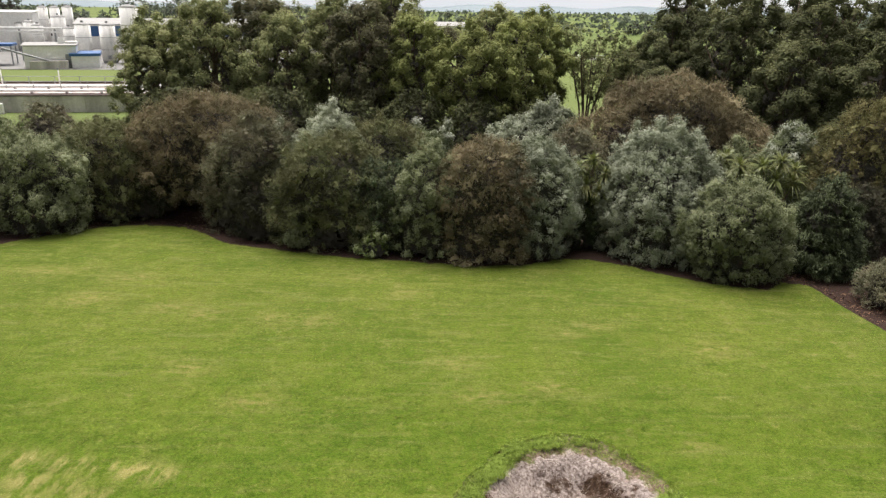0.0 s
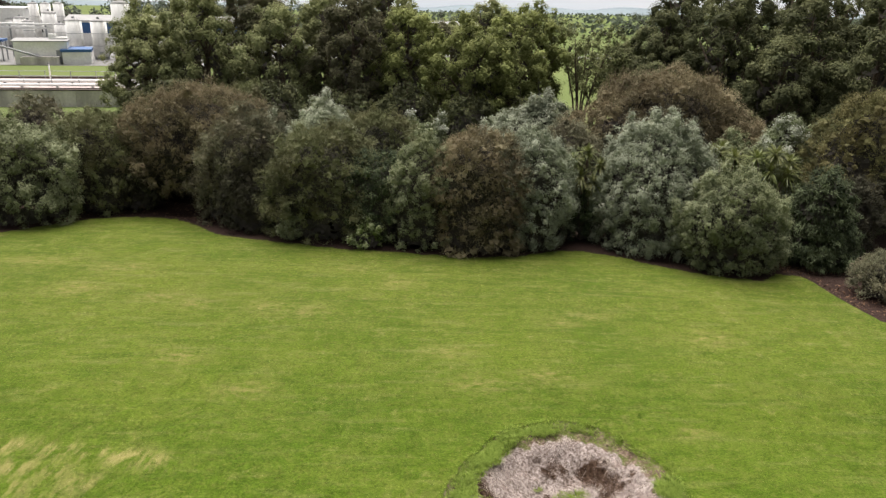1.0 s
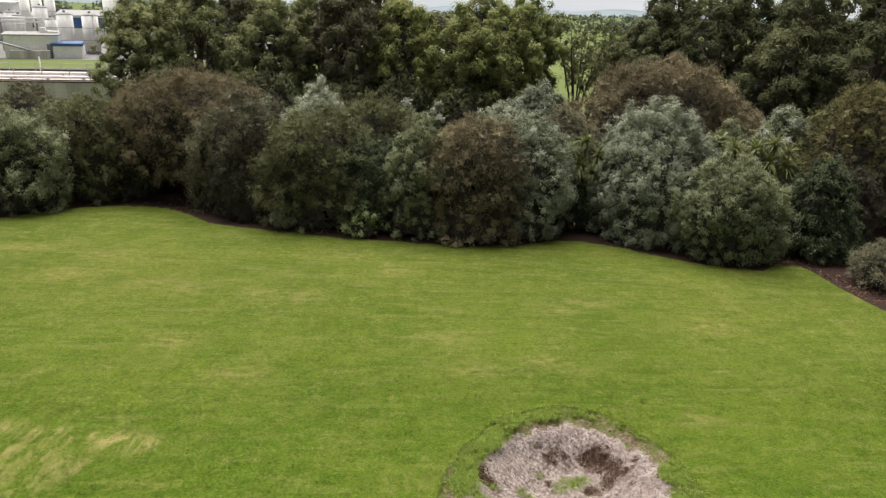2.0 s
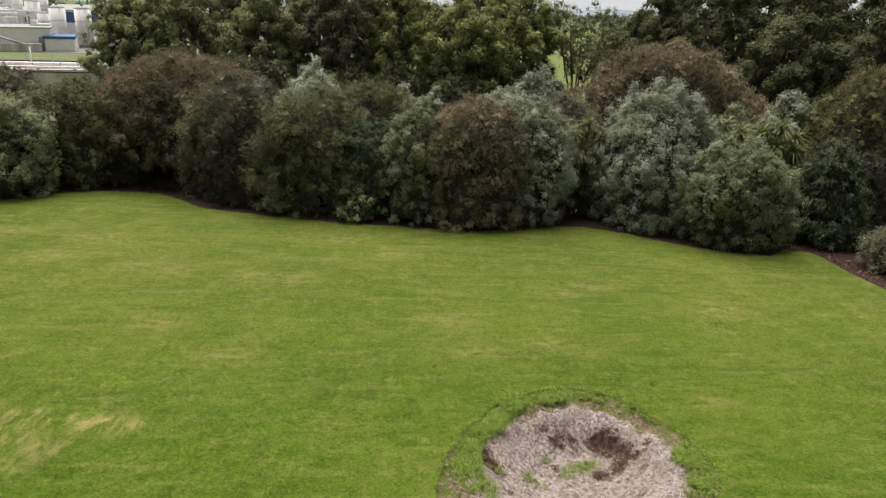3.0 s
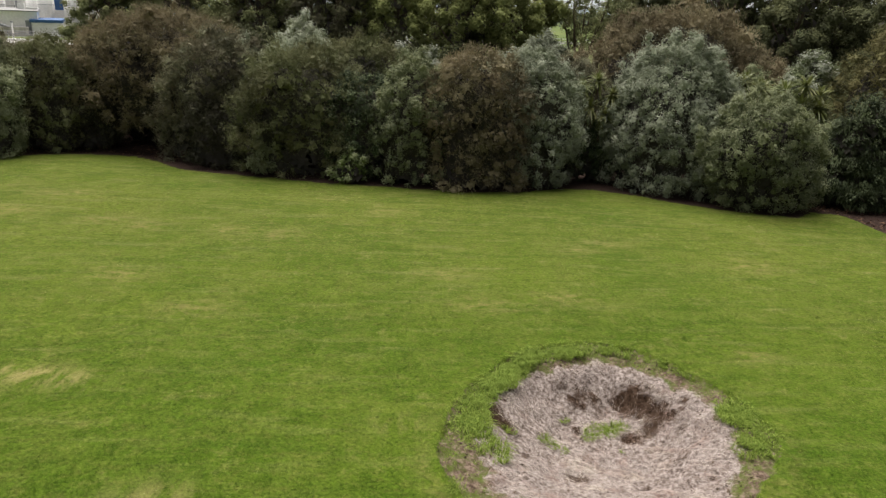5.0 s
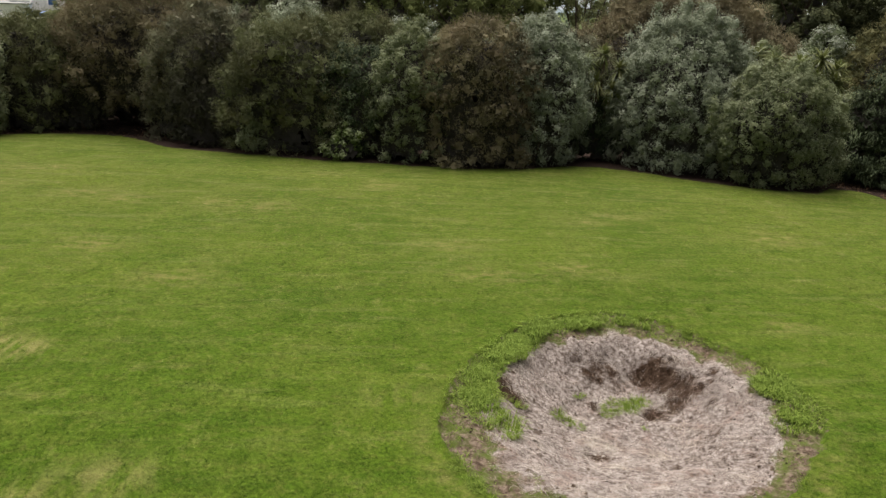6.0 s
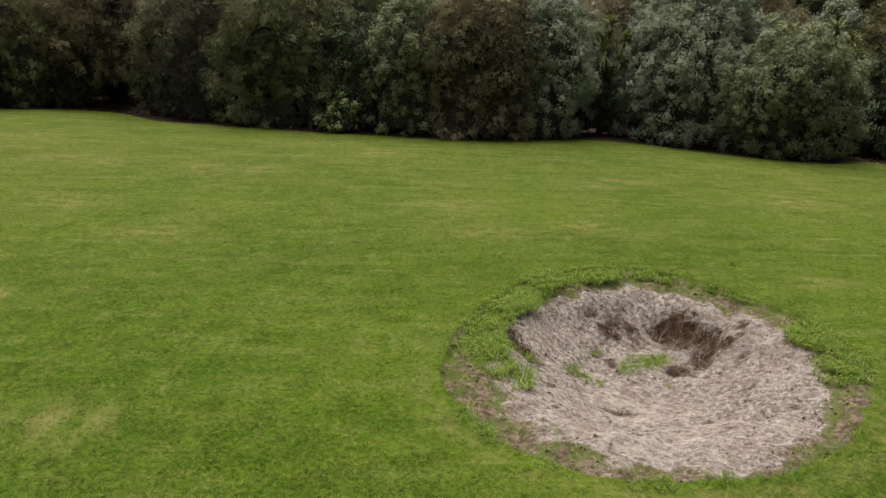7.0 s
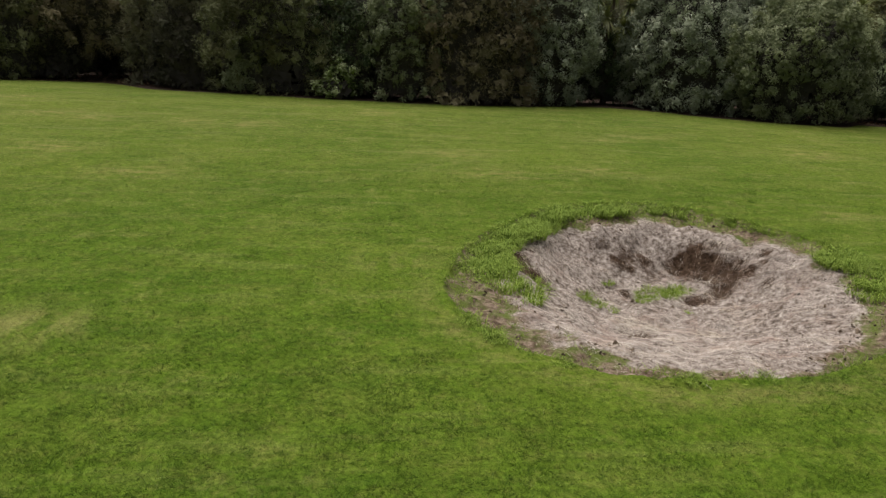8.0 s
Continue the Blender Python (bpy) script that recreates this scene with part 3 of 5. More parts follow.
def build_ground():
    xs = steps((-3000, -600, 400), (-600, -120, 60), (-120, -40, 8), (-40, -21, 1.0), (-21, -0.6, 0.2), (-0.6, 5.8, 0.032), (5.8, 15, 0.2), (15, 40, 1.0), (40, 120, 8), (120, 600, 60), (600, 3000, 400))
    ys = steps((-800, -60, 100), (-60, 2, 4), (2, 8.2, 0.25), (8.2, 14.6, 0.032), (14.6, 32, 0.2), (32, 60, 1.5), (60, 200, 10), (200, 800, 60), (800, 4000, 400))
    X, Y = np.meshgrid(xs, ys)
    Z = ground_height(X, Y)
    v = np.stack([X, Y, Z], -1).reshape(-1, 3)
    w, h = len(xs), len(ys)
    i = (np.arange(h - 1)[:, None] * w + np.arange(w - 1)[None, :]).ravel()
    f = np.stack([i, i + 1, i + 1 + w, i + w], 1)
    me = bpy.data.meshes.new("ground")
    me.vertices.add(len(v))
    me.vertices.foreach_set("co", v.astype(np.float32).ravel())
    me.loops.add(f.size)
    me.loops.foreach_set("vertex_index", f.astype(np.int32).ravel())
    me.polygons.add(len(f))
    me.polygons.foreach_set("loop_start", np.arange(0, f.size, 4, dtype=np.int32))
    me.update(calc_edges=True)
    me.polygons.foreach_set("use_smooth", np.ones(len(f), dtype=bool))
    r, a = rim_share(X, Y)
    e = lip(a)
    edge = np.interp(X, EDGE_X, EDGE_Y)
    back = np.clip(np.sin(a - 0.25), 0, 1) ** 2
    bare = 0.16 + 0.16 * back * smooth(0.25, 0.5, r / e)
    bare = bare + 0.15 * np.exp(-((X - 3.7) ** 2 + (Y - 12.2) ** 2) / 0.45)
    for hx, hy, hr in HOLES:
        bare = bare + 0.55 * np.exp(-((X - hx) ** 2 + (Y - hy) ** 2) / (1.5 * hr * hr))
    for hx, hy, hr in SOIL:
        bare = bare + 0.30 * np.exp(-((X - hx) ** 2 + (Y - hy) ** 2) / (hr * hr))
    values = {"bed": 0.5 + np.clip(np.minimum((Y - edge) * 0.9, 47 - Y), -2, 2),
              "far": smooth(46, 60, Y) + smooth(22, 40, np.abs(X)) * 0.0,
              "rim": r, "straw": 0.5 + np.clip((e + fray(X, Y) - r) * 4, -1, 1), "soil": bare, "dry": dry_share(X, Y), "worn": worn_share(X, Y)}
    for name, value in values.items():
        at = me.attributes.new(name, "FLOAT", "POINT")
        at.data.foreach_set("value", np.asarray(value, dtype=np.float32).ravel())
    me.materials.append(GROUND)
    tagged(new("ground", me), "green mown lawn with brown bed edges and a straw-filled hollow", "lawn", kind="structure")


build_ground()


# ---- shrubs of the border, from one end to the other ----
FINE, BROAD = (0.105, 0.021), (0.070, 0.034)
shrub(11, -18.9, 31.2, 2.5, 2.3, 4.0, SILVER_GREEN, "grey-green broad-leaved shrub at the lawn's edge", "dome", 0.24, 62, BROAD, lump=0.18, shoots=30)
shrub(12, -16.3, 33.6, 2.3, 1.9, 4.1, GREEN, "dull olive-green fine-leaved shrub beside the bare bed", "dome", 0.26, 71, FINE, "spray", lump=0.10)
shrub(13, -22.2, 38.6, 1.7, 1.6, 4.1, OLIVE, "grey-brown twiggy shrub behind the border", "dome", 0.30, 52, FINE, "spray")
shrub(14, -23.6, 35.5, 2.0, 1.8, 3.9, BRIGHT, "fresh green shrub behind the border", "dome", 0.28, 46, BROAD)
shrub(15, -18.2, 36.6, 2.2, 1.8, 3.85, GREEN, "low green shrub behind the border", "dome", 0.28, 46, BROAD, lump=0.15)
shrub(16, -11.4, 34.0, 4.1, 2.7, 5.25, BROWN, "broad domed olive-brown shrub overhanging a bare bed", "parasol", 0.27, 80, FINE, "spray", foot=1.0, lump=0.09)
shrub(40, -10.3, 36.4, 1.7, 1.5, 5.35, GREEN, "olive-green feathery shrub behind a brown dome", "dome", 0.28, 62, FINE, "spray")
shrub(17, -8.8, 32.0, 2.4, 2.2, 4.6, OLIVE, "brown-green fine-leaved shrub below a taller one", "dome", 0.26, 77, FINE, "spray", lump=0.18)
shrub(42, -8.1, 29.9, 1.35, 1.1, 2.3, SHADE_OLIVE, "dark green-brown low shrub at the lawn's edge", "dome", 0.24, 68, FINE, "spray")
shrub(18, -7.6, 32.2, 1.5, 1.2, 5.15, SILVER, "pale grey twiggy shrub between darker ones", "cone", 0.20, 52, (0.062, 0.026), lump=0.15, shoots=24)
shrub(19, -5.4, 31.8, 1.5, 1.2, 4.85, PALE, "pale silver-topped shrub behind a green one", "dome", 0.20, 62, (0.065, 0.032), lump=0.14, shoots=9)
shrub(20, -5.0, 29.3, 2.65, 2.0, 4.25, GREEN, "domed dull-green fine-leaved shrub on the lawn's edge", "egg", 0.26, 83, FINE, "spray", lump=0.12)
shrub(21, -3.0, 32.4, 2.1, 1.5, 4.45, GREEN, "olive-green fine-leaved shrub behind the border", "dome", 0.26, 68, FINE, "spray")
shrub(22, -1.15, 34.4, 1.25, 1.1, 4.1, PALE_GREEN, "fresh green shrub with pale leaf tips", "dome", 0.22, 55, (0.10, 0.055), lump=0.15, shoots=17)
shrub(23, -0.85, 27.7, 1.5, 1.5, 4.0, SILVER_GREEN, "loose grey-green leafy shrub on the lawn's edge", "cone", 0.19, 52, (0.064, 0.029), lump=0.20, shoots=39, dense=0.7)
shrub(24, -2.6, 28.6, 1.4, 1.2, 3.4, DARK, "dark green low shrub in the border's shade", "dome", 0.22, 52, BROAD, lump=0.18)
shrub(25, 1.35, 27.8, 2.05, 2.0, 4.62, BROWN, "round olive-brown fine-leaved shrub on the lawn's edge", "dome", 0.25, 86, (0.09, 0.02), "spray", lump=0.09, billows=4)
shrub(26, 3.7, 28.4, 1.8, 1.7, 4.35, SILVER, "silvery leafy shrub crowding a brown one", "egg", 0.20, 55, (0.064, 0.029), lump=0.14, shoots=35)
shrub(27, 4.7, 39.6, 2.7, 1.8, 4.45, SILVER, "pale grey-green shrub behind the border", "dome", 0.26, 52, (0.10, 0.05), lump=0.20, shoots=26)
shrub(28, 5.9, 34.2, 2.1, 1.7, 4.05, OLIVE, "brown fine-leaved shrub behind the border", "dome", 0.27, 62, FINE, "spray")
shrub(29, 11.1, 36.4, 4.7, 2.8, 6.8, BROWN, "tall broad brown-olive shrub above the border", "cone", 0.32, 71, (0.13, 0.025), "spray", lump=0.20)
shrub(43, 14.2, 35.0, 1.9, 1.6, 4.3, BROWN, "brown drooping shrub beside a taller brown one", "dome", 0.30, 68, (0.13, 0.025), "spray")
shrub(30, 8.75, 28.8, 2.6, 2.6, 5.05, SILVER, "tall silvery leafy shrub with upright tips", "cone", 0.20, 52, (0.064, 0.027), lump=0.07, billows=3, shoots=96)
shrub(31, 10.9, 25.75, 2.0, 1.8, 3.35, SILVER_GREEN, "round grey-green leafy shrub touching the lawn", "egg", 0.185, 52, (0.060, 0.026), lump=0.10, shoots=57)
shrub(32, 13.5, 33.0, 1.0, 0.9, 3.7, SILVER_GREEN, "small pale grey shrub behind the border", "dome", 0.2, 46, BROAD, shoots=8)
shrub(33, 15.85, 33.0, 1.45, 1.3, 4.9, PALE_GREEN, "rounded silver-topped small tree behind the border", "cone", 0.23, 68, (0.08, 0.045), lump=0.12, shoots=17)
shrub(34, 15.5, 22.8, 1.15, 1.0, 1.3, OLIVE, "low olive-brown shrub on bare mulch", "dome", 0.18, 62, (0.08, 0.022), "spray")
shrub(35, 18.9, 31.2, 2.6, 2.0, 5.75, TALL_OLIVE, "tall open olive-green shrub with bare stems", "parasol", 0.28, 62, FINE, "spray", foot=1.6, lump=0.20, dense=0.8)
shrub(36, -3.0, 27.1, 0.5, 0.4, 0.72, BRIGHT, "small light green seedling shrub at the bed's edge", "cone", 0.13, 16, (0.10, 0.055), lump=0.20, shoots=6, dense=0.6)
shrub(37, -6.2, 28.0, 0.4, 0.35, 1.2, SILVER_GREEN, "slim grey-green seedling shrub at the bed's edge", "cone", 0.12, 40, (0.09, 0.045), lump=0.20, shoots=6)
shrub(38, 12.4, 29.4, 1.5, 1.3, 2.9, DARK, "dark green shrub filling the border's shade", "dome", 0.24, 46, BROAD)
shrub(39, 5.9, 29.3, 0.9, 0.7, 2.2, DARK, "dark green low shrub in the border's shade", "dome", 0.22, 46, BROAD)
# filler: closes the bright gap under the dome with a shade-dark shrub
shrub(45, -13.6, 36.6, 2.2, 1.2, 2.6, SHADE_OLIVE, "dark filler shrub added behind the overhanging dome to close its shade", "dome", 0.28, 34, FINE, "spray")
shrub(46, -14.6, 33.3, 1.0, 0.9, 2.9, SHADE_OLIVE, "dark fine-leaved shrub beside the bare bed", "dome", 0.24, 50, FINE, "spray")
shrub(44, 16.9, 28.8, 1.2, 1.1, 2.6, SHADE_OLIVE, "dark shaded shrub behind the conical tree", "dome", 0.24, 52, FINE, "spray")


# filler row, mostly unseen, added to keep the sun off the bed
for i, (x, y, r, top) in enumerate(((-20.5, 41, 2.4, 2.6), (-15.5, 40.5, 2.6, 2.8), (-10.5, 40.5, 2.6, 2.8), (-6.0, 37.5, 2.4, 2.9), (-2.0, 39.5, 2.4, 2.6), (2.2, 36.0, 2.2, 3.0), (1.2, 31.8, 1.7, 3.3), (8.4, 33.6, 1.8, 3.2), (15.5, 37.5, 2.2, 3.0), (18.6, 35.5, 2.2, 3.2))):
    shrub(200 + i, x, y, r, r * 0.8, top, SHADE_OLIVE, "mostly hidden filler shrub added to darken the border inside", "dome", 0.36, 26, (0.13, 0.04), "spray", group="shaded shrubs inside the border")


def conifer(seed, x, y, r, h, label):
    """A dark cone of drooping tiers."""
    rng = np.random.default_rng(seed)
    thing = empty("conifer", pose(x, y, level(x, y)), label, "tree", "trees of the border")
    part("trunk", tube(bmesh.new(), [(0, 0, -0.1), (0, 0, h * 0.5), (0.03, 0, h * 0.97)], [0.11, 0.08, 0.02], 8), BARK, thing)
    lobes = []
    for i in range(6):
        z = h * (0.13 + 0.15 * i)
        s = r * (1 - (i / 6.6) ** 1.3)
        for j in range(6 if i < 5 else 4):
            a = math.tau * (j + 0.5 * (i % 2)) / (6 if i < 5 else 4) + rng.uniform(-0.2, 0.2)
            lobes.append((math.cos(a) * s * 0.62, math.sin(a) * s * 0.62, z, s * 0.40, s * 0.40, h * 0.06))
    p, n = shell(rng, lobes, 2400, 0.15)
    c, cn = spread_out(p, n, 520)
    core = revolve(rng, "cone", r * 0.62, r * 0.62, h * 0.92, 0.1, 0.05, 500)
    part("crown", crown_mesh("crown", rng, c, cn, core, 44, (0.14, 0.04), 0.19, DARK, "droop", fill=500, fill_size=0.3), None, thing)


conifer(41, 14.6, 26.6, 1.6, 3.85, "dark green conical tree with drooping tiers")


def cabbage_tree(seed, x, y, heads, label):
    """Bare stems, each under a mop of sword-shaped leaves. heads: x, y, z, radius."""
    rng = np.random.default_rng(seed)
    thing = empty("cabbage_tree", pose(x, y, level(x, y)), label, "cabbage tree", "cabbage trees of the border")
    for hx, hy, hz, hr in heads:
        part("stem", tube(bmesh.new(), [(0, 0, -0.1), (hx * 0.4, hy * 0.4, hz * 0.5), (hx, hy, hz)], [0.06, 0.05, 0.045], 8), BARK, thing)
        n = 110
        d = unit(rng.normal(size=(n, 3)) + (0, 0, 0.45))
        side = unit(np.cross(d, (0, 0, 1.0) + 0.1 * rng.normal(size=(n, 3))))
        L = hr * rng.uniform(0.75, 1.15, n)
        quads = []
        rows = []
        for k, (s, wd) in enumerate(((0.05, 0.5), (0.4, 1.0), (0.75, 0.7), (1.0, 0.06))):
            mid = np.array([hx, hy, hz]) + d * (L * s)[:, None] - np.array([0, 0, 1.0]) * (L * 0.35 * s * s)[:, None]
            rows.append((mid - side * 0.026 * wd, mid + side * 0.026 * wd))
        v = np.stack([np.stack(r, 1) for r in rows], 1).reshape(n, 8, 3)
        f = np.array([[0, 1, 3, 2], [2, 3, 5, 4], [4, 5, 7, 6]])
        me = bpy.data.meshes.new("head")
        me.from_pydata(v.reshape(-1, 3).tolist(), [], (f[None] + 8 * np.arange(n)[:, None, None]).reshape(-1, 4).tolist())
        me.materials.append(SWORD)
        part("head", me, None, thing)


CABBAGE = "cabbage tree with yellow-green mops of sword leaves"
cabbage_tree(51, 5.9, 29.2, [(-0.55, -0.1, 3.5, 0.62), (0.05, 0.1, 3.75, 0.62), (0.55, -0.2, 3.3, 0.62), (-0.25, -0.4, 2.85, 0.6), (0.3, -0.5, 2.6, 0.58), (0.75, 0.2, 2.7, 0.55)], CABBAGE)
cabbage_tree(52, 13.6, 29.3, [(-0.6, 0, 3.75, 0.75), (0.1, -0.1, 3.95, 0.75), (0.75, 0.0, 3.6, 0.7), (-0.2, -0.5, 3.3, 0.7), (0.5, -0.5, 3.2, 0.7)], CABBAGE)
cabbage_tree(53, 11.6, 29.2, [(-0.4, 0, 3.9, 0.7), (0.3, -0.3, 3.8, 0.7), (0.0, 0.5, 4.0, 0.65)], CABBAGE)


# ---- tall trees behind the border ----
def tall_tree(seed, x, y, h, r, material, label, low=0.25, clumps=70, per=120):
    """A trunk with limbs under an uneven column of leafy plumes."""
    rng = np.random.default_rng(seed)
    thing = empty("tall_tree", pose(x, y, level(x, y), 0, 0, rng.uniform(0, 360)), label, "tree", "tall trees behind the border")
    s = (np.arange(clumps) + 0.5) / clumps
    a = np.arange(clumps) * 2.4 + rng.uniform(-0.6, 0.6, clumps)
    w = np.interp(s, (0, 0.2, 0.45, 0.7, 0.88, 1), (0.66, 0.95, 1.0, 0.86, 0.56, 0.16)) * (1 + 0.16 * np.sin(2 * a + seed) + 0.10 * np.sin(3 * a + 5 * s + seed))
    d = r * w * rng.uniform(0.62, 1.0, clumps)
    z = h * (low + (0.95 - low) * s) + rng.normal(0, 0.3, clumps)
    c = np.stack([np.cos(a) * d, np.sin(a) * d, np.minimum(z, h - 0.35)], 1)
    out = unit(np.stack([np.cos(a), np.sin(a), 0.25 + 1.3 * s ** 3], 1))
    part("trunk", tube(bmesh.new(), [(0, 0, -0.2), (0.1, 0.05, h * 0.3), (-0.05, 0.1, h * 0.6), (0, 0, h * 0.88)], [0.24, 0.19, 0.12, 0.03], 9), BARK, thing)
    for l in c[rng.permutation(clumps)[:16]]:
        z0 = max(h * 0.12, l[2] - h * 0.22)
        part("limb", tube(bmesh.new(), [(0, 0, z0), (l[0] * 0.55, l[1] * 0.55, z0 + (l[2] - z0) * 0.45), tuple(l)], [0.09, 0.06, 0.02], 5), BARK, thing)
    core = (c * (0.5, 0.5, 0.96), out)
    # clump tone rises with height: light from above painted into the leaves
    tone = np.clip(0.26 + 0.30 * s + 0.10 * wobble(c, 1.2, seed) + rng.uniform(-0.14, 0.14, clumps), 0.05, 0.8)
    part("crown", crown_mesh("crown", rng, c, out, core, per, (0.15, 0.075), 0.52 * r / 2.9, material, fill=clumps * 2, fill_size=0.5, tone=tone, lift=0.95, under=16, under_dark=0.12, tight=True), None, thing)
    return thing


def thin_tree(seed, x, y, h, label):
    """Several bare leaning stems that fan out under a sparse top."""
    rng = np.random.default_rng(seed)
    thing = empty("thin_tree", pose(x, y, level(x, y)), label, "tree", "thin trees in the gap")
    lobes = []
    for k in range(7):
        a = math.tau * k / 7 + rng.uniform(-0.4, 0.4)
        d, t = rng.uniform(0.6, 2.0), h * rng.uniform(0.72, 0.98)
        tip = (math.cos(a) * d, math.sin(a) * d, t)
        stem = part("stem", tube(bmesh.new(), [(math.cos(a) * 0.12, math.sin(a) * 0.12, -0.1), (tip[0] * 0.3, tip[1] * 0.3, t * 0.4), (tip[0] * 0.75, tip[1] * 0.75, t * 0.75), tip], [0.09, 0.065, 0.045, 0.015], 6), BARK, thing)
        for e in (0.45, 0.62, 0.78):
            b = a + rng.choice((-1, 1)) * rng.uniform(0.5, 1.3)
            root = (tip[0] * e, tip[1] * e, t * e)
            end = (root[0] + math.cos(b) * 0.7, root[1] + math.sin(b) * 0.7, root[2] + rng.uniform(0.5, 0.9))
            part("twig", tube(bmesh.new(), [root, end], [0.03, 0.01], 5), BARK, stem)
            if e > 0.5 or k % 2:
                lobes.append((*end, 0.45, 0.45, 0.28))
        lobes.append((*tip[:2], t - 0.1, 0.75, 0.75, 0.42))
    p, pn = shell(rng, lobes, 1000, 1)
    c, cn = spread_out(p, pn, 150)
    part("crown", crown_mesh("crown", rng, c, cn, (p, pn), 26, (0.16, 0.07), 0.26, TALL, fill=30, fill_size=0.3), None, thing)


TALL_L = "tall dark green leafy tree with rounded clumps"
FRESH_L = "tall leafy tree with fresh yellow-green clumps, painted lighter towards the top"
# x, y, height, crown radius, fresh or not
ROW = [(-21.6, 53, 8.9, 2.7, 0), (-20.8, 50.5, 8.2, 2.2, 0), (-20.2, 57, 9.4, 2.8, 0), (-18.6, 55, 10.0, 3.0, 0), (-16.6, 51, 9.7, 2.9, 0), (-13.8, 54, 10.0, 3.0, 0), (-11.4, 51, 9.6, 2.9, 0), (-8.6, 54, 9.9, 2.8, 0),
       (-6.4, 50.5, 10.3, 2.9, 0), (-4.2, 54, 11.1, 3.0, 0), (-2.6, 50, 9.2, 2.6, 1), (1.6, 48.5, 8.5, 2.9, 1), (2.9, 54, 9.5, 2.6, 0), (4.3, 50, 8.9, 2.5, 1), (6.0, 53, 9.7, 2.7, 1),
       (14.8, 50, 9.5, 2.6, 0), (17.6, 47, 9.7, 3.1, 0), (20.2, 50, 10.3, 3.1, 0), (21.9, 45, 9.7, 3.0, 0), (24.4, 49, 10.6, 3.2, 0), (26.6, 45, 10.4, 3.2, 0), (29.4, 48, 11.2, 3.2, 0),
       (13.0, 46, 6.6, 2.3, 0), (14.3, 48.5, 7.6, 1.8, 0), (16.2, 52, 10.2, 2.6, 0), (13.4, 54, 7.5, 1.7, 0), (19.2, 42, 7.2, 2.6, 0), (23.4, 40, 7.6, 2.7, 0), (30.5, 43, 10.6, 3.2, 0),
       (-19.5, 60, 9.2, 3.2, 0), (-14.5, 61, 9.6, 3.2, 0), (-10.0, 61, 9.6, 3.2, 0), (-5.5, 61, 10.4, 3.2, 0), (17.5, 55, 9.6, 3.2, 0), (21, 58, 10.2, 3.4, 0), (25, 55, 10.5, 3.4, 0), (28.5, 55, 10.8, 3.4, 0), (33, 52, 11.2, 3.4, 0), (-0.6, 56, 7.9, 2.6, 0), (0.4, 61, 7.8, 3.0, 0), (5.0, 60, 8.6, 3.0, 0)]
for i, (x, y, h, r, fresh) in enumerate(ROW):
    h += 1.5 if x > 15.5 and y < 60 else 0.3
    tall_tree(100 + i, x, y, h, r, TALL_BRIGHT if fresh else TALL_SHADED if x > 12 else (TALL, TALL, TALL_RUSSET)[i % 3], FRESH_L if fresh else TALL_L, low=0.06 if x < -15 else 0.12 if x < -9 or x > 12 else 0.24, clumps=130 if y < 55 else 70, per=95 if y < 55 else 75)
for i, (x, y, h) in enumerate([(9.6, 52, 8.7), (11.4, 54, 7.6), (12.9, 53, 6.8)]):
    thin_tree(150 + i, x, y, h, "thin tree with bare leaning stems and a sparse top")
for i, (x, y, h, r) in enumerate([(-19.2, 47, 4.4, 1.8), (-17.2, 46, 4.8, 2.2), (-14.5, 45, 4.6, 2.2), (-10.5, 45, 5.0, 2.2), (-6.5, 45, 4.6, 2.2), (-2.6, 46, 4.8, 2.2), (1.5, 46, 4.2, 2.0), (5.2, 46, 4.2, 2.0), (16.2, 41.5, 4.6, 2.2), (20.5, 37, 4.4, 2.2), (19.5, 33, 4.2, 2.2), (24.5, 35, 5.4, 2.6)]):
    shrub(170 + i, x, y, r, r, h - 0.6, TALL_SHADED, "undergrowth shrub in green darkened for the trees' shade", "dome", 0.42, 22, (0.16, 0.07), lump=0.15, name="undergrowth_shrub", group="undergrowth below the tall trees")
# ---- the dairy works behind the trees ----
CONCRETE = plain("weathered_concrete", (0.68, 0.64, 0.61), (0.36, 0.335, 0.32), 0.5, 0.9, 0.2, streak=(1.6, 1.6, 0.25, 0))
PINK_DECK = plain("pinkish_concrete_deck", (0.62, 0.54, 0.51), (0.50, 0.42, 0.395), 0.4, 0.9, 0.2)
WHITE_PAINT = plain("white_painted_steel", (0.86, 0.855, 0.83), (0.76, 0.755, 0.735), 0.3, 0.5, 0.4)
STEEL = plain("stainless_steel", (0.84, 0.825, 0.80), (0.66, 0.65, 0.63), 0.5, 0.5, 0.3, 0.0, streak=(3, 3, 0.2, 0))
CREAM = plain("cream_cladding", (0.88, 0.87, 0.84), (0.80, 0.785, 0.755), 0.4, 0.7, 0.3)
BLUE = plain("blue_painted_steel", (0.035, 0.10, 0.26), (0.05, 0.13, 0.30), 0.5, 0.5, 0.4)
GREY_STEEL = plain("galvanised_steel", (0.34, 0.35, 0.36), (0.24, 0.25, 0.25), 1.0, 0.55, 0.4, 0.4)
RUSTY = plain("dark_steel_edge", (0.10, 0.075, 0.065), (0.06, 0.05, 0.045), 1.0, 0.8, 0.2)
FLAT_ROOF = plain("grey_flat_roof", (0.36, 0.355, 0.345), (0.28, 0.275, 0.27), 0.4, 0.9, 0.2)
YARD = plain("yard_asphalt", (0.16, 0.155, 0.15), (0.23, 0.225, 0.215), 0.2, 0.9, 0.2)
DARK_GLASS = plain("dark_glazing", (0.02, 0.025, 0.03), (0.035, 0.04, 0.045), 1.0, 0.15, 0.6)
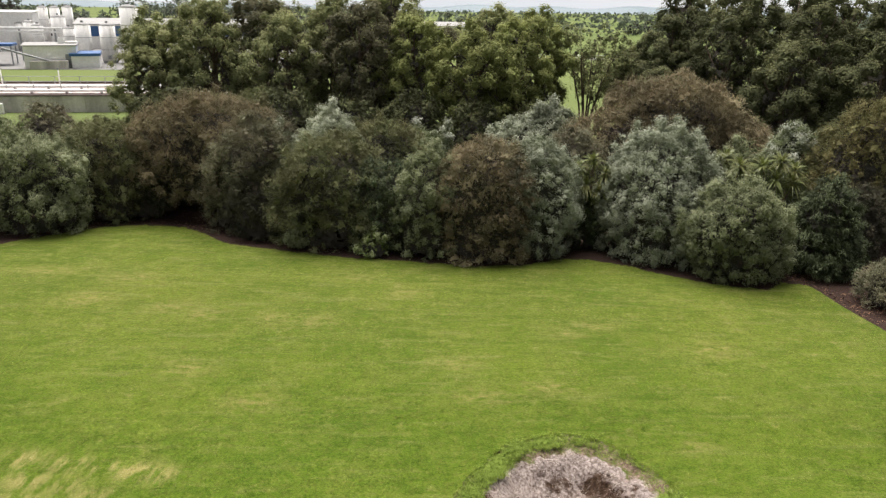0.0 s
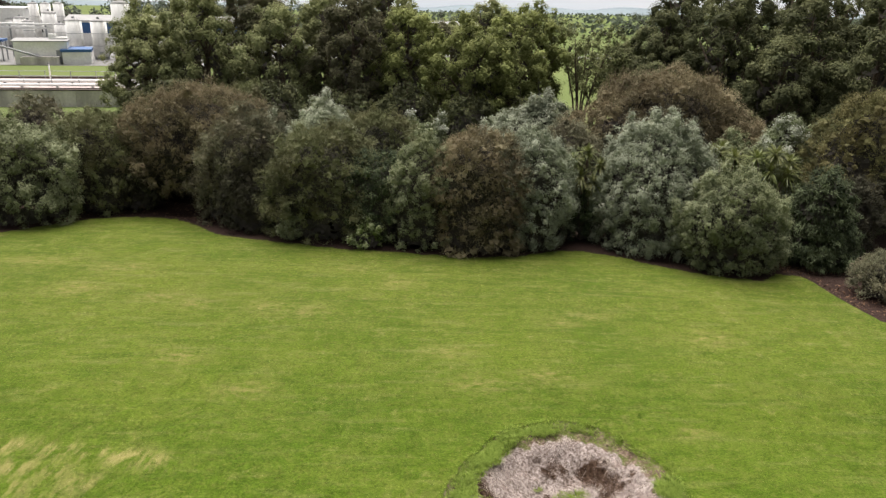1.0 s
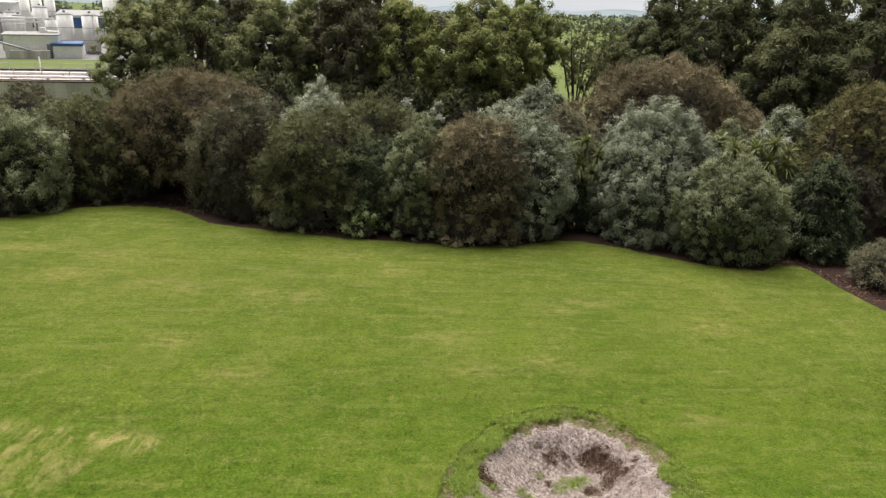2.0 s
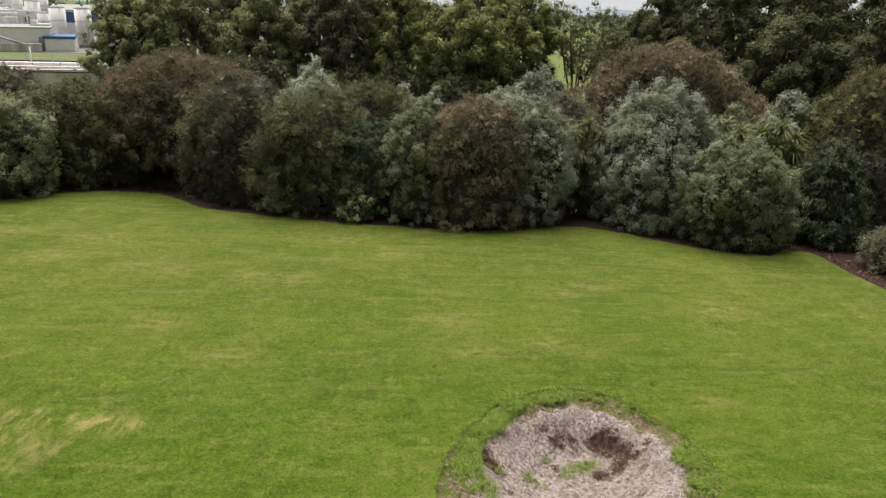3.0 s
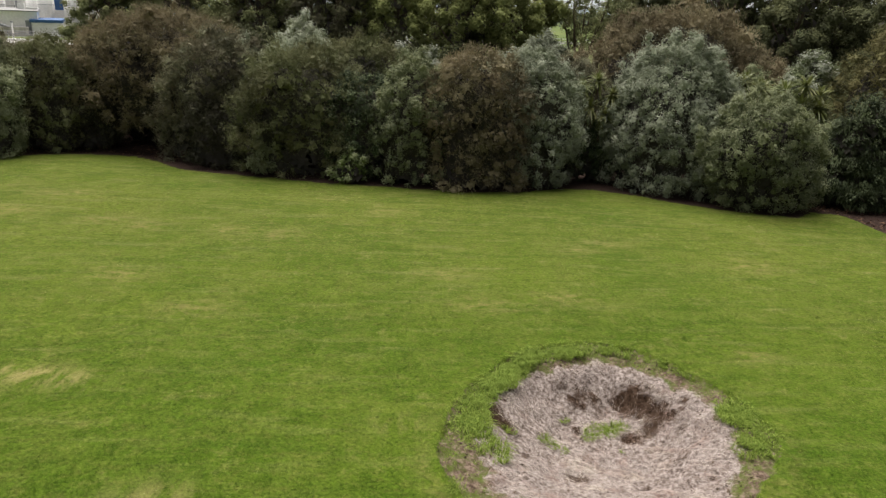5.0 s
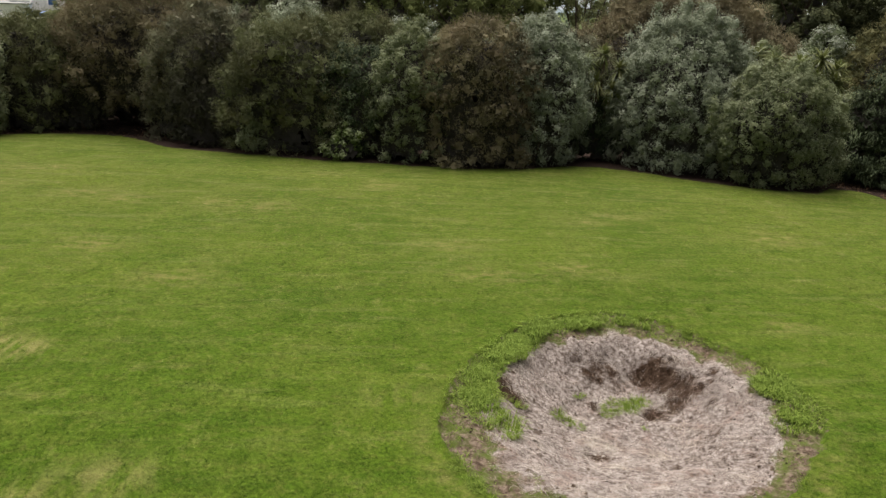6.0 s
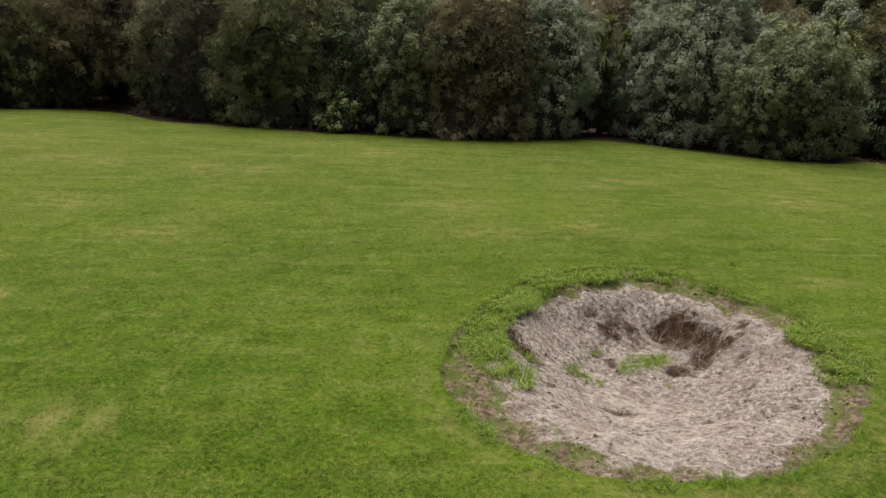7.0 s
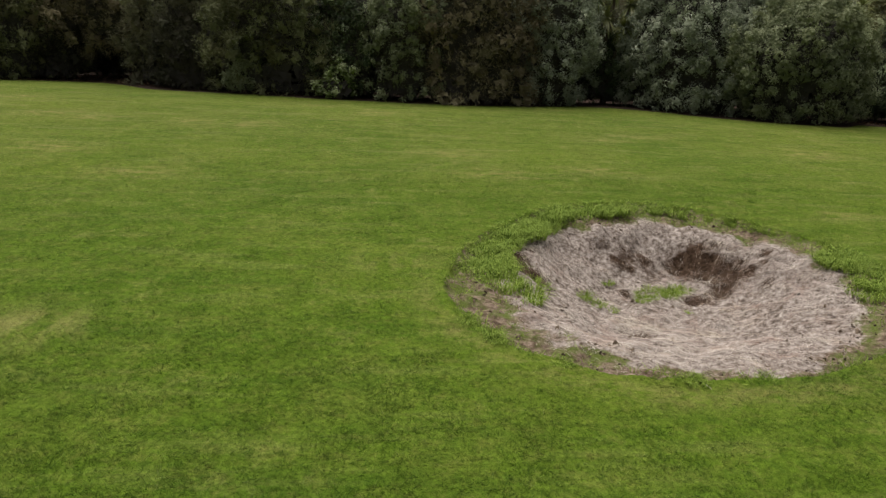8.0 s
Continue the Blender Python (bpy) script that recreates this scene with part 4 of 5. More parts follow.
RUBBER = plain("black_rubber", (0.02, 0.02, 0.02), (0.035, 0.035, 0.035), 2.0, 0.8, 0.2)
FLOOR = 0.0      # level of the works' ground


def works(x, y, z=0.0):
    """A place in the works: x along the long wall, y away from it."""
    return pose(-34.0, 65.4, FLOOR, 0, 0, 8.0) @ pose(x, y, z)


def cylinder(r, z0, z1, sides=28, top=None):
    bm = bmesh.new()
    prof = [(r, z0), (r, z1)] + ([(r * 0.55, z1 + top * 0.75), (0.12, z1 + top)] if top else [])
    rings = [[bm.verts.new((a * math.cos(math.tau * k / sides), a * math.sin(math.tau * k / sides), z)) for k in range(sides)] for a, z in prof]
    for p, q in zip(rings, rings[1:]):
        for k in range(sides):
            bm.faces.new((p[k], p[(k + 1) % sides], q[(k + 1) % sides], q[k])).smooth = True
    bm.faces.new(rings[0][::-1])
    bm.faces.new(rings[-1])
    return bm


def silo(m, r, h, label="tall pale steel milk silo with a shallow cone top"):
    s = empty("silo", m, label, "silo", "silos of the dairy works")
    part("shell", cylinder(r, 0.5, h), STEEL, s)
    part("skirt", cylinder(r * 0.94, 0, 0.5), GREY_STEEL, s)
    part("cone_top", cylinder(r * 1.02, h, h + 0.06, top=r * 0.28), FLAT_ROOF, s)
    for z in (h * 0.36, h * 0.68):
        part("hoop", cylinder(r * 1.012, z, z + 0.07), GREY_STEEL, s)
    bm = bmesh.new()
    for dx in (-0.2, 0.2):
        box(bm, r * 0.55 + dx - 0.02, r * 0.55 + dx + 0.02, -r * 0.98, -r * 0.92, 0.6, h + 0.5)
    for k in range(int(h / 0.35)):
        box(bm, r * 0.55 - 0.2, r * 0.55 + 0.2, -r * 0.97, -r * 0.94, 0.7 + k * 0.35, 0.72 + k * 0.35)
    part("ladder", bm, STEEL, s)
    part("vent_cap", boxed(-0.2, 0.2, -0.2, 0.2, h + r * 0.28, h + r * 0.28 + 0.35, bevel=0.05), GREY_STEEL, s)
    part("manhole", boxed(-0.35, 0.35, -r * 1.03, -r * 0.9, 0.7, 1.4, bevel=0.08), GREY_STEEL, s)


def place(x, y):
    """Works pose of a place given in the world's x and y."""
    return pose(x, y, FLOOR, 0, 0, 22.0)


# the covered channel: a long wall, its deck, pipes and posts
wall = tagged(part("retaining_wall", boxed(-40, 16, 0, 0.35, -0.2, 1.95, bevel=0.03), CONCRETE), "long grey stained concrete wall behind the shrubs", "wall", kind="structure")
wall.matrix_basis = works(0, 0, -0.5)
for k in range(14):
    part("joint_rib", boxed(-39.6 + k * 4, -39.3 + k * 4, -0.06, 0.02, -0.1, 1.9, bevel=0.01), CONCRETE, wall)
part("coping", boxed(-40, 16, -0.08, 0.5, 1.95, 2.05, bevel=0.02), RUSTY, wall)
deck = tagged(part("channel_deck", boxed(-40, 16, 0.5, 13.0, 1.62, 1.82, bevel=0.02), PINK_DECK), "pinkish concrete deck behind the long wall", "deck", kind="structure")
deck.matrix_basis = works(0, 0, -0.5)
for y0 in (1.6, 5.0, 8.4, 12.6):
    part("kerb", boxed(-40, 16, y0, y0 + 0.25, 1.82, 2.02, bevel=0.02), RUSTY if y0 != 5.0 else CONCRETE, deck)
part("side_wall", boxed(-40, 16, 13.0, 13.3, -0.2, 1.82), CONCRETE, deck)
for y0, r in ((2.6, 0.13), (6.6, 0.16)):
    p = empty("steel_pipe", works(0, y0, 1.67), "long white pipe on low stands across the deck", "pipe", "pipes on the deck")
    part("run", tube(bmesh.new(), [(-40, 0, 0), (16, 0, 0)], [r, r], 12), WHITE_PAINT, p)
    for k in range(18):
        part("stand", boxed(-39 + k * 3.1, -38.8 + k * 3.1, -0.12, 0.12, -0.36, -r + 0.05), GREY_STEEL, p)
rail = empty("handrail", works(0, 9.6, 1.30), "thin grey steel handrail along the deck", "railing")
for z in (0.55, 1.05):
    part("bar", tube(bmesh.new(), [(-40, 0, z), (16, 0, z)], [0.03, 0.03], 6), GREY_STEEL, rail)
for k in range(23):
    part("post", boxed(-39.6 + k * 2.45, -39.54 + k * 2.45, -0.03, 0.03, 0, 1.08), GREY_STEEL, rail)
copy_thing(rail, works(0, 4.4, 1.30))
lamp = empty("marker_post", works(-24.0, 4.2, 1.30), "slim pale post standing on the deck", "post", "posts on the deck")
part("pole", tube(bmesh.new(), [(0, 0, 0), (0, 0, 1.9)], [0.07, 0.06], 8), WHITE_PAINT, lamp)
part("cap", boxed(-0.1, 0.1, -0.1, 0.1, 1.88, 1.98, bevel=0.02), GREY_STEEL, lamp)
for x in (-14.5, -11.2, -9.6, -4.2, 2.0, -19.0):
    copy_thing(lamp, works(x, 4.2 if x < -12 else 8.0, 1.30))
for x, z in ((-6.2, 0.0), (-8.5, 0.0)):
    m = empty("marker_box", works(x, -0.9, z), "small white cabinet in front of the wall", "cabinet", "cabinets at the wall")
    part("body", boxed(-0.2, 0.2, -0.18, 0.18, 0.1, 0.9, bevel=0.03), WHITE_PAINT, m)
    part("plinth", boxed(-0.24, 0.24, -0.22, 0.22, -0.05, 0.1), CONCRETE, m)

yard = tagged(part("yard", boxed(-75, 40, 47.5, 150, -0.02, 0.05), YARD), "grey asphalt yard of the dairy works", "yard", kind="structure")
yard.matrix_basis = works(0, 0)


def shed(m, w, d, h, wall_mat, roof_mat, label, rise=0.5, band=0.0, name="works_building"):
    b = empty(name, m, label, "building", "buildings of the dairy works")
    part("wall", boxed(0, w, 0, d, 0, h, bevel=0.03), wall_mat, b)
    bm = bmesh.new()
    v = [bm.verts.new(p) for p in ((-0.2, -0.2, h), (w + 0.2, -0.2, h), (w + 0.2, d + 0.2, h + rise), (-0.2, d + 0.2, h + rise), (-0.2, -0.2, h + 0.15 + band), (w + 0.2, -0.2, h + 0.15 + band), (w + 0.2, d + 0.2, h + rise + 0.15 + band), (-0.2, d + 0.2, h + rise + 0.15 + band))]
    for f in ((0, 3, 2, 1), (4, 5, 6, 7), (0, 1, 5, 4), (1, 2, 6, 5), (2, 3, 7, 6), (3, 0, 4, 7)):
        bm.faces.new([v[i] for i in f])
    part("roof", bm, roof_mat, b)
    return b


white = shed(place(-64.3, 110.2), 7.2, 4, 3.3, CREAM, FLAT_ROOF, "cream clad works building with a flat roof", 0.3)
part("door", boxed(5.6, 6.6, -0.05, 0.05, 0.06, 2.1), GREY_STEEL, white)
bm = bmesh.new()
tube(bm, [(-2.6, -0.9, 3.1), (6.2, -0.9, 0.3)], [0.16, 0.16], 6)
part("ramp_rail", bm, GREY_STEEL, white)
part("ramp", boxed(0.8, 6.0, -1.4, -0.1, 0.0, 1.2, bevel=0.03), CONCRETE, white)
part("roof_unit", boxed(4.6, 5.5, 2, 3.2, 3.4, 4.4, bevel=0.05), WHITE_PAINT, white)
part("upper_storey", boxed(5.6, 7.2, 1.8, 4.0, 3.3, 3.9, bevel=0.03), CREAM, white)
annex = shed(place(-58.0, 111.8), 3.9, 4, 1.85, WHITE_PAINT, BLUE, "white works annexe with a blue roof edge", 0.2, 0.25)
part("door", boxed(2.6, 3.4, -0.05, 0.05, 0.06, 2.0), WHITE_PAINT, annex)
long_hall = shed(place(-83, 163), 40, 16, 5.2, CREAM, FLAT_ROOF, "long cream works hall with blue doors", 1.0)
for k in range(9):
    part("blue_door", boxed(2.0 + k * 4.2, 6.05 + k * 4.2, -0.06, 0.04, 2.7, 4.9), BLUE, long_hall)
far_hall = shed(place(-128, 182), 36, 18, 4.4, WHITE_PAINT, FLAT_ROOF, "low white works hall in the distance", 0.8)
for k in range(6):
    part("window", boxed(2 + k * 5.5, 5 + k * 5.5, -0.05, 0.04, 1.6, 2.9), DARK_GLASS, far_hall)
shed(place(-98, 150), 12, 9, 7.6, WHITE_PAINT, WHITE_PAINT, "tall white works block", 0.3)

silo(place(-54.1, 125.0), 1.45, 9.0)
silo(place(-57.7, 124.2), 1.25, 6.1)
silo(place(-60.4, 121.4), 1.2, 6.2)
silo(place(-89.5, 174), 1.12, 8.7)
silo(place(-92.5, 174), 1.1, 8.6)
silo(place(-95.3, 174), 1.1, 8.6)
silo(place(-79.3, 150), 1.35, 6.9)
silo(place(-76.4, 148), 1.05, 4.8, "short pale steel storage tank")
silo(place(-82.6, 148), 1.05, 5.3, "short pale steel storage tank")
silo(place(-86.4, 152), 1.15, 5.8, "short pale steel storage tank")
silo(place(-89.4, 154), 1.1, 5.5, "short pale steel storage tank")

bridge = empty("pipe_bridge", works(-60, 66, 0), "white pipe bridge on steel legs across the yard", "pipe bridge")
for z in (4.9, 5.5):
    part("pipe", tube(bmesh.new(), [(0, 0, z), (36, 0, z - 0.1)], [0.2, 0.2], 10), WHITE_PAINT, bridge)
for k in range(7):
    part("leg", boxed(0.5 + k * 5.7, 0.75 + k * 5.7, -0.12, 0.12, 0, 5.3), GREY_STEEL, bridge)
canopy = empty("canopy", place(-74.6, 113.5), "blue-edged flat canopy on thin steel posts", "canopy")
part("roof", boxed(0, 6.0, 0, 5, 3.0, 3.35, bevel=0.03), BLUE, canopy)
for x, y in ((0.3, 0.3), (5.7, 0.3), (0.3, 4.7), (5.7, 4.7)):
    part("post", boxed(x - 0.09, x + 0.09, y - 0.09, y + 0.09, 0, 3.0), GREY_STEEL, canopy)
truck = empty("truck", place(-71.2, 110.4), "dark parked truck with a pale cargo box", "truck")
part("cargo_box", boxed(-5.5, -0.2, -1.15, 1.15, 0.9, 2.9, bevel=0.05), CREAM, truck)
cab = part("cab", boxed(0, 1.9, -1.1, 1.1, 0.6, 2.5, bevel=0.15), GREY_STEEL, truck)
part("windscreen", boxed(1.86, 1.93, -0.95, 0.95, 1.5, 2.3, bevel=0.02), DARK_GLASS, cab)
part("side_window", boxed(0.5, 1.5, -1.13, -1.08, 1.5, 2.2, bevel=0.02), DARK_GLASS, cab)
part("chassis", boxed(-5.5, 1.6, -0.5, 0.5, 0.6, 0.9), RUSTY, truck)
for x in (-4.6, -3.4, 0.9):
    for y in (-1.05, 0.8):
        w = cylinder(0.46, 0, 0.26, 18)
        bmesh.ops.transform(w, matrix=pose(x, y + 0.26, 0.48, 90), verts=w.verts)
        part("wheel", w, RUBBER, truck)


# ---- far country ----
def far_tree(seed, h, r):
    rng = np.random.default_rng(seed)
    t = empty("far_tree", pose(0, 0, 0), "rounded green tree far off in the fields", "tree", "trees in the far fields")
    part("trunk", tube(bmesh.new(), [(0, 0, -0.7), (0, 0, h * 0.6)], [0.3, 0.12], 6), BARK, t)
    lobes = dome(rng, r, r, h * 0.85, 6, 0.5)
    lobes = [(a, b, c + h * 0.15, d, e, f) for a, b, c, d, e, f in lobes]
    p, pn = shell(rng, lobes, 900, 0.5)
    c, cn = spread_out(p, pn, 80)
    part("crown", crown_mesh("crown", rng, c, cn, (p * 0.8, pn), 10, (0.5, 0.35), 0.8, HAZED_LEAVES, fill=60, fill_size=1.4), None, t)
    return t


far_models = [far_tree(300, 9, 4.2), far_tree(301, 7, 4.5), far_tree(302, 11, 4.0)]
rng = np.random.default_rng(77)
spots = [(-78, 196), (-84, 198), (-71, 195), (-66, 192), (-61, 205), (-56, 200), (-105, 205), (-110, 210), (-50, 190), (-45, 192), (-40, 196), (-114, 190), (-90, 215)]
spots += [(76 + 7 * k, 318 + 3 * k) for k in range(9)]
spots += [(rng.uniform(-260, 420), rng.uniform(420, 800)) for _ in range(52)]
for k, (x, y) in enumerate(spots):
    model = far_models[k % 3]
    s = rng.uniform(0.95, 1.25) if k < 13 else rng.uniform(0.5, 0.9)
    m = pose(x, y, FLOOR, 0, 0, rng.uniform(0, 360)) @ Matrix.Diagonal((s, s, s, 1))
    if k < 3:
        model.matrix_basis = m
    else:
        copy_thing(model, m)

# hedgerows and woods too far off to count
q = []
for band in range(16):
    y = 330 + band * band * 9.0
    n = 900
    x = rng.uniform(-0.75 * y - 60, 0.85 * y + 60, n)
    keep = np.sin(x * 0.02 + band * 1.7) + 0.6 * np.sin(x * 0.051 + band) > -0.2
    x = x[keep]
    hgt = (1.4 + 1.6 * np.abs(np.sin(x * 0.013 + band))) * (1 + band * 0.12)
    p = np.stack([x, y + 12 * np.sin(x * 0.01 + band) + rng.normal(0, 1.5, len(x)), FLOOR + hgt * rng.uniform(0.0, 0.85, len(x))], 1)
    nrm = unit(rng.normal(size=p.shape) + (0, -0.6, 0.6))
    ax = unit(np.cross(nrm, unit(rng.normal(size=p.shape))))
    q.append(leaf_quads(p, ax, nrm, rng.uniform(1.2, 2.6, len(x)) * (1 + band * 0.2), rng.uniform(1.2, 2.2, len(x)) * (1 + band * 0.15)))
tagged(new("far_hedges", raw_mesh("far_hedges", np.concatenate(q), 4, HAZED_LEAVES)), "hazy green hedgerows and woods across the plain", "hedge", kind="stuff")

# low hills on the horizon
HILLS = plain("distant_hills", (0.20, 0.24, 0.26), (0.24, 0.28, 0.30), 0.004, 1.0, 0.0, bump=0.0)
bm = bmesh.new()
xs = np.linspace(-3400, 3400, 160)
rows = []
for yy, sc in ((3300, 0), (3600, 1), (3900, 0.5)):
    rows.append([bm.verts.new((x, yy, -2 + sc * (26 + 8 * math.sin(x * 0.0021) + 5 * math.sin(x * 0.0063 + 1) + 5 * math.sin(x * 0.017)))) for x in xs])
for a, b in zip(rows, rows[1:]):
    for k in range(len(xs) - 1):
        bm.faces.new((a[k], a[k + 1], b[k + 1], b[k])).smooth = True
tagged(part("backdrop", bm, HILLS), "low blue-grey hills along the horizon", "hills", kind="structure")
# the bright cloud that lies along the horizon behind them
n = Nodes("bright_cloud", 1.0, 0.0)
n.color((0.5, 0.5, 0.5))
n.put(n.ramp(n.noise(0.0012, 4, 0.6, (0.4, 1, 3, 0)), (0.35, (0.80, 0.87, 0.92)), (0.65, (0.98, 0.99, 1.0))), n.bsdf.inputs["Emission Color"])
n.bsdf.inputs["Emission Strength"].default_value = 0.42
bm = bmesh.new()
bm.faces.new([bm.verts.new(c) for c in ((-5200, 4600, -20), (5200, 4600, -20), (5200, 4600, 520), (-5200, 4600, 520))])
tagged(part("backdrop", bm, n.mat), "bright white cloud low over the horizon", "sky", kind="structure")
barn = shed(pose(-13, 300, FLOOR, 0, 0, -4), 26, 14, 3.0, CREAM, FLAT_ROOF, "long pale farm shed in the far fields", 1.4, name="farm_shed")
for k in range(5):
    part("bay", boxed(1 + k * 5, 5 + k * 5, -0.06, 0.04, 0, 2.4), GREY_STEEL, barn)
road = tagged(part("road", boxed(-60, 140, -3, 3, 0.0, 0.05), YARD), "grey farm road across the fields", "road", kind="structure")
road.matrix_basis = pose(0, 152, FLOOR, 0, 0, 4)
fence = empty("farm_fence", pose(0, 146, FLOOR, 0, 0, 4), "pale timber rail fence beside the farm road", "fence")
for z in (0.5, 1.0):
    part("rail", boxed(-10, 90, -0.05, 0.05, z, z + 0.14), WHITE_PAINT, fence)
for k in range(41):
    part("post", boxed(-10 + k * 2.5, -9.85 + k * 2.5, -0.08, 0.08, -0.1, 1.3), CREAM, fence)
# ---- grass, straw and weeds ----
def on_ground(x, y):
    return ground_height(x, y)


def with_dry(me, x, y, per):
    for name, share in (("dry", dry_share), ("worn", worn_share)):
        at = me.attributes.new(name, "FLOAT", "POINT")
        at.data.foreach_set("value", np.repeat(share(x, y), per).astype(np.float32))
    return me


def blades(rng, x, y, height, width, lean=0.8, rise=1.0):
    """Single grass blades, three corners each, leaning at random."""
    n = len(x)
    z = on_ground(x, y)
    a = rng.uniform(0, math.tau, n)
    tilt = rng.normal(0, lean, (n, 2))
    root = np.stack([x, y, z - 0.004], 1)
    side = np.stack([np.cos(a), np.sin(a), 0 * a], 1) * (width * rng.uniform(0.7, 1.3, n))[:, None] * 0.5
    tip = root + np.stack([tilt[:, 0] * height, tilt[:, 1] * height, height * rise * rng.uniform(0.55, 1.0, n)], 1)
    return np.stack([root - side, root + side, tip], 1)


def lawn_patch(name, seed, y0, y1, count, height, width, rise):
    """Blades over a stretch of the lawn, wider with the distance."""
    rng = np.random.default_rng(seed)
    y = np.sqrt(rng.uniform((y0 + 4) ** 2, (y1 + 4) ** 2, count)) - 4
    y = np.abs(y + rng.normal(0, 0.9, count) - y0) + y0 if y0 < 5 else y + rng.normal(0, 0.9, count)      # the stretches run into one another
    x = rng.uniform(-1, 1, count) * (2.0 + 0.72 * y)
    r, _ = rim_share(x, y)
    keep = (r > 0.98 + 0.05 * wobble(np.stack([x, y, 0 * x], 1), 4.0, 6)) & (y < np.interp(x, EDGE_X, EDGE_Y) - 0.1)
    p = np.stack([x, y, 0 * x], 1)
    clump = 0.5 * wobble(p, 17.0, 24) + 0.5 * wobble(p, 41.0, 23)
    keep &= rng.uniform(0, 1, count) < 0.78 + 0.42 * clump
    x, y, p, clump = x[keep], y[keep], p[keep], clump[keep]
    tall = height * rng.uniform(0.6, 1.4, len(x)) * np.clip(1 + 0.25 * wobble(p, 2.2, 21) + 0.5 * clump, 0.35, 2.2)
    me = raw_mesh(name, blades(rng, x, y, tall, width * (0.6 + 0.06 * y), 0.95, rise), 3, LAWN_BLADES)
    tagged(new(name, with_dry(me, x, y, 3)), "short mown green grass blades of the lawn", "grass", kind="stuff")


lawn_patch("lawn_grass", 401, 4.4, 9.0, 300000, 0.040, 0.0056, 0.75)
lawn_patch("lawn_grass", 402, 9.0, 16.0, 270000, 0.038, 0.0068, 0.45)
lawn_patch("lawn_grass", 403, 16.0, 31.5, 160000, 0.036, 0.0105, 0.35)


def straw_bed():
    """Dead grass matted over the hollow's floor."""
    rng = np.random.default_rng(420)
    n = 225000
    x, y = rng.uniform(-0.1, 5.2, n), rng.uniform(8.6, 14.2, n)
    r, a = rim_share(x, y)
    keep = (r < lip(a) + fray(x, y) + rng.normal(0, 0.035, n))
    for hx, hy, hr in HOLES:
        keep &= rng.uniform(0, 1, n) > 0.8 * np.exp(-((x - hx) ** 2 + (y - hy) ** 2) / (1.2 * hr * hr))
    for hx, hy, hr in SOIL:
        keep &= rng.uniform(0, 1, n) > 0.62 * np.exp(-((x - hx) ** 2 + (y - hy) ** 2) / (hr * hr))
    back = np.clip(np.sin(a - 0.25), 0, 1) ** 2 * smooth(0.3, 0.5, r / lip(a))
    keep &= rng.uniform(0, 1, n) > 0.3 * back
    keep &= rng.uniform(0, 1, n) < 0.40 + 0.40 * wobble(np.stack([x, y, 0 * x], 1), 5.0, 33) + 0.38 * wobble(np.stack([x, y, 0 * x], 1), 16.0, 35)
    x, y, a = x[keep], y[keep], a[keep]
    n = len(x)
    d = a + math.pi / 2 + rng.uniform(-3.2, 3.2, n)
    L = rng.uniform(0.02, 0.10, n)
    bow = rng.normal(0, 0.02, n)
    lift = rng.uniform(0.002, 0.014, n) * np.where(rng.uniform(0, 1, n) < 0.05, 3.0, 1.0)      # some stalks stand up in arcs
    rows = []
    for s in (0.0, 0.5, 1.0):
        px = x + np.cos(d) * L * (s - 0.5) - np.sin(d) * bow * 4 * s * (1 - s)
        py = y + np.sin(d) * L * (s - 0.5) + np.cos(d) * bow * 4 * s * (1 - s)
        pz = on_ground(px, py) + lift * (0.25 + 3 * s * (1 - s))
        w = 0.0010 * (1 - 0.5 * s)
        rows += [np.stack([px - np.sin(d) * w, py + np.cos(d) * w, pz], 1), np.stack([px + np.sin(d) * w, py - np.cos(d) * w, pz], 1)]
    v = np.stack(rows, 1)
    me = bpy.data.meshes.new("straw")
    k = 6 * np.arange(n)[:, None, None]
    f = (np.array([[0, 1, 3, 2], [2, 3, 5, 4]])[None] + k).reshape(-1, 4)
    me.from_pydata(v.reshape(-1, 3).tolist(), [], f.tolist())
    me.materials.append(STRAW)
    tagged(new("straw", me), "pale matted dead grass lining the hollow", "dead grass", kind="stuff")


straw_bed()


def bank_grass():
    """Short weeds scattered in patches over the bare bank of the hollow."""
    rng = np.random.default_rng(431)
    n = 60000
    x, y = rng.uniform(-0.3, 5.3, n), rng.uniform(8.3, 14.4, n)
    r, a = rim_share(x, y)
    p = np.stack([x, y, 0 * x], 1)
    patch = 0.26 + 0.5 * wobble(p, 5.5, 41) + 0.35 * wobble(p, 14.0, 43) + 0.25 * np.clip(np.sin(a - 0.9), 0, 1) - 0.15 * np.clip(-np.sin(a), 0, 1)
    keep = (r > lip(a) + fray(x, y) + 0.01) & (r < 1.03) & (rng.uniform(0, 1, n) < patch)
    x, y = x[keep], y[keep]
    me = raw_mesh("bank_grass", blades(rng, x, y, rng.uniform(0.03, 0.08, len(x)), 0.009, 0.7), 3, WEED)
    tagged(new("bank_grass", me), "patchy green weeds on the hollow's bare bank", "weeds", kind="stuff")


bank_grass()


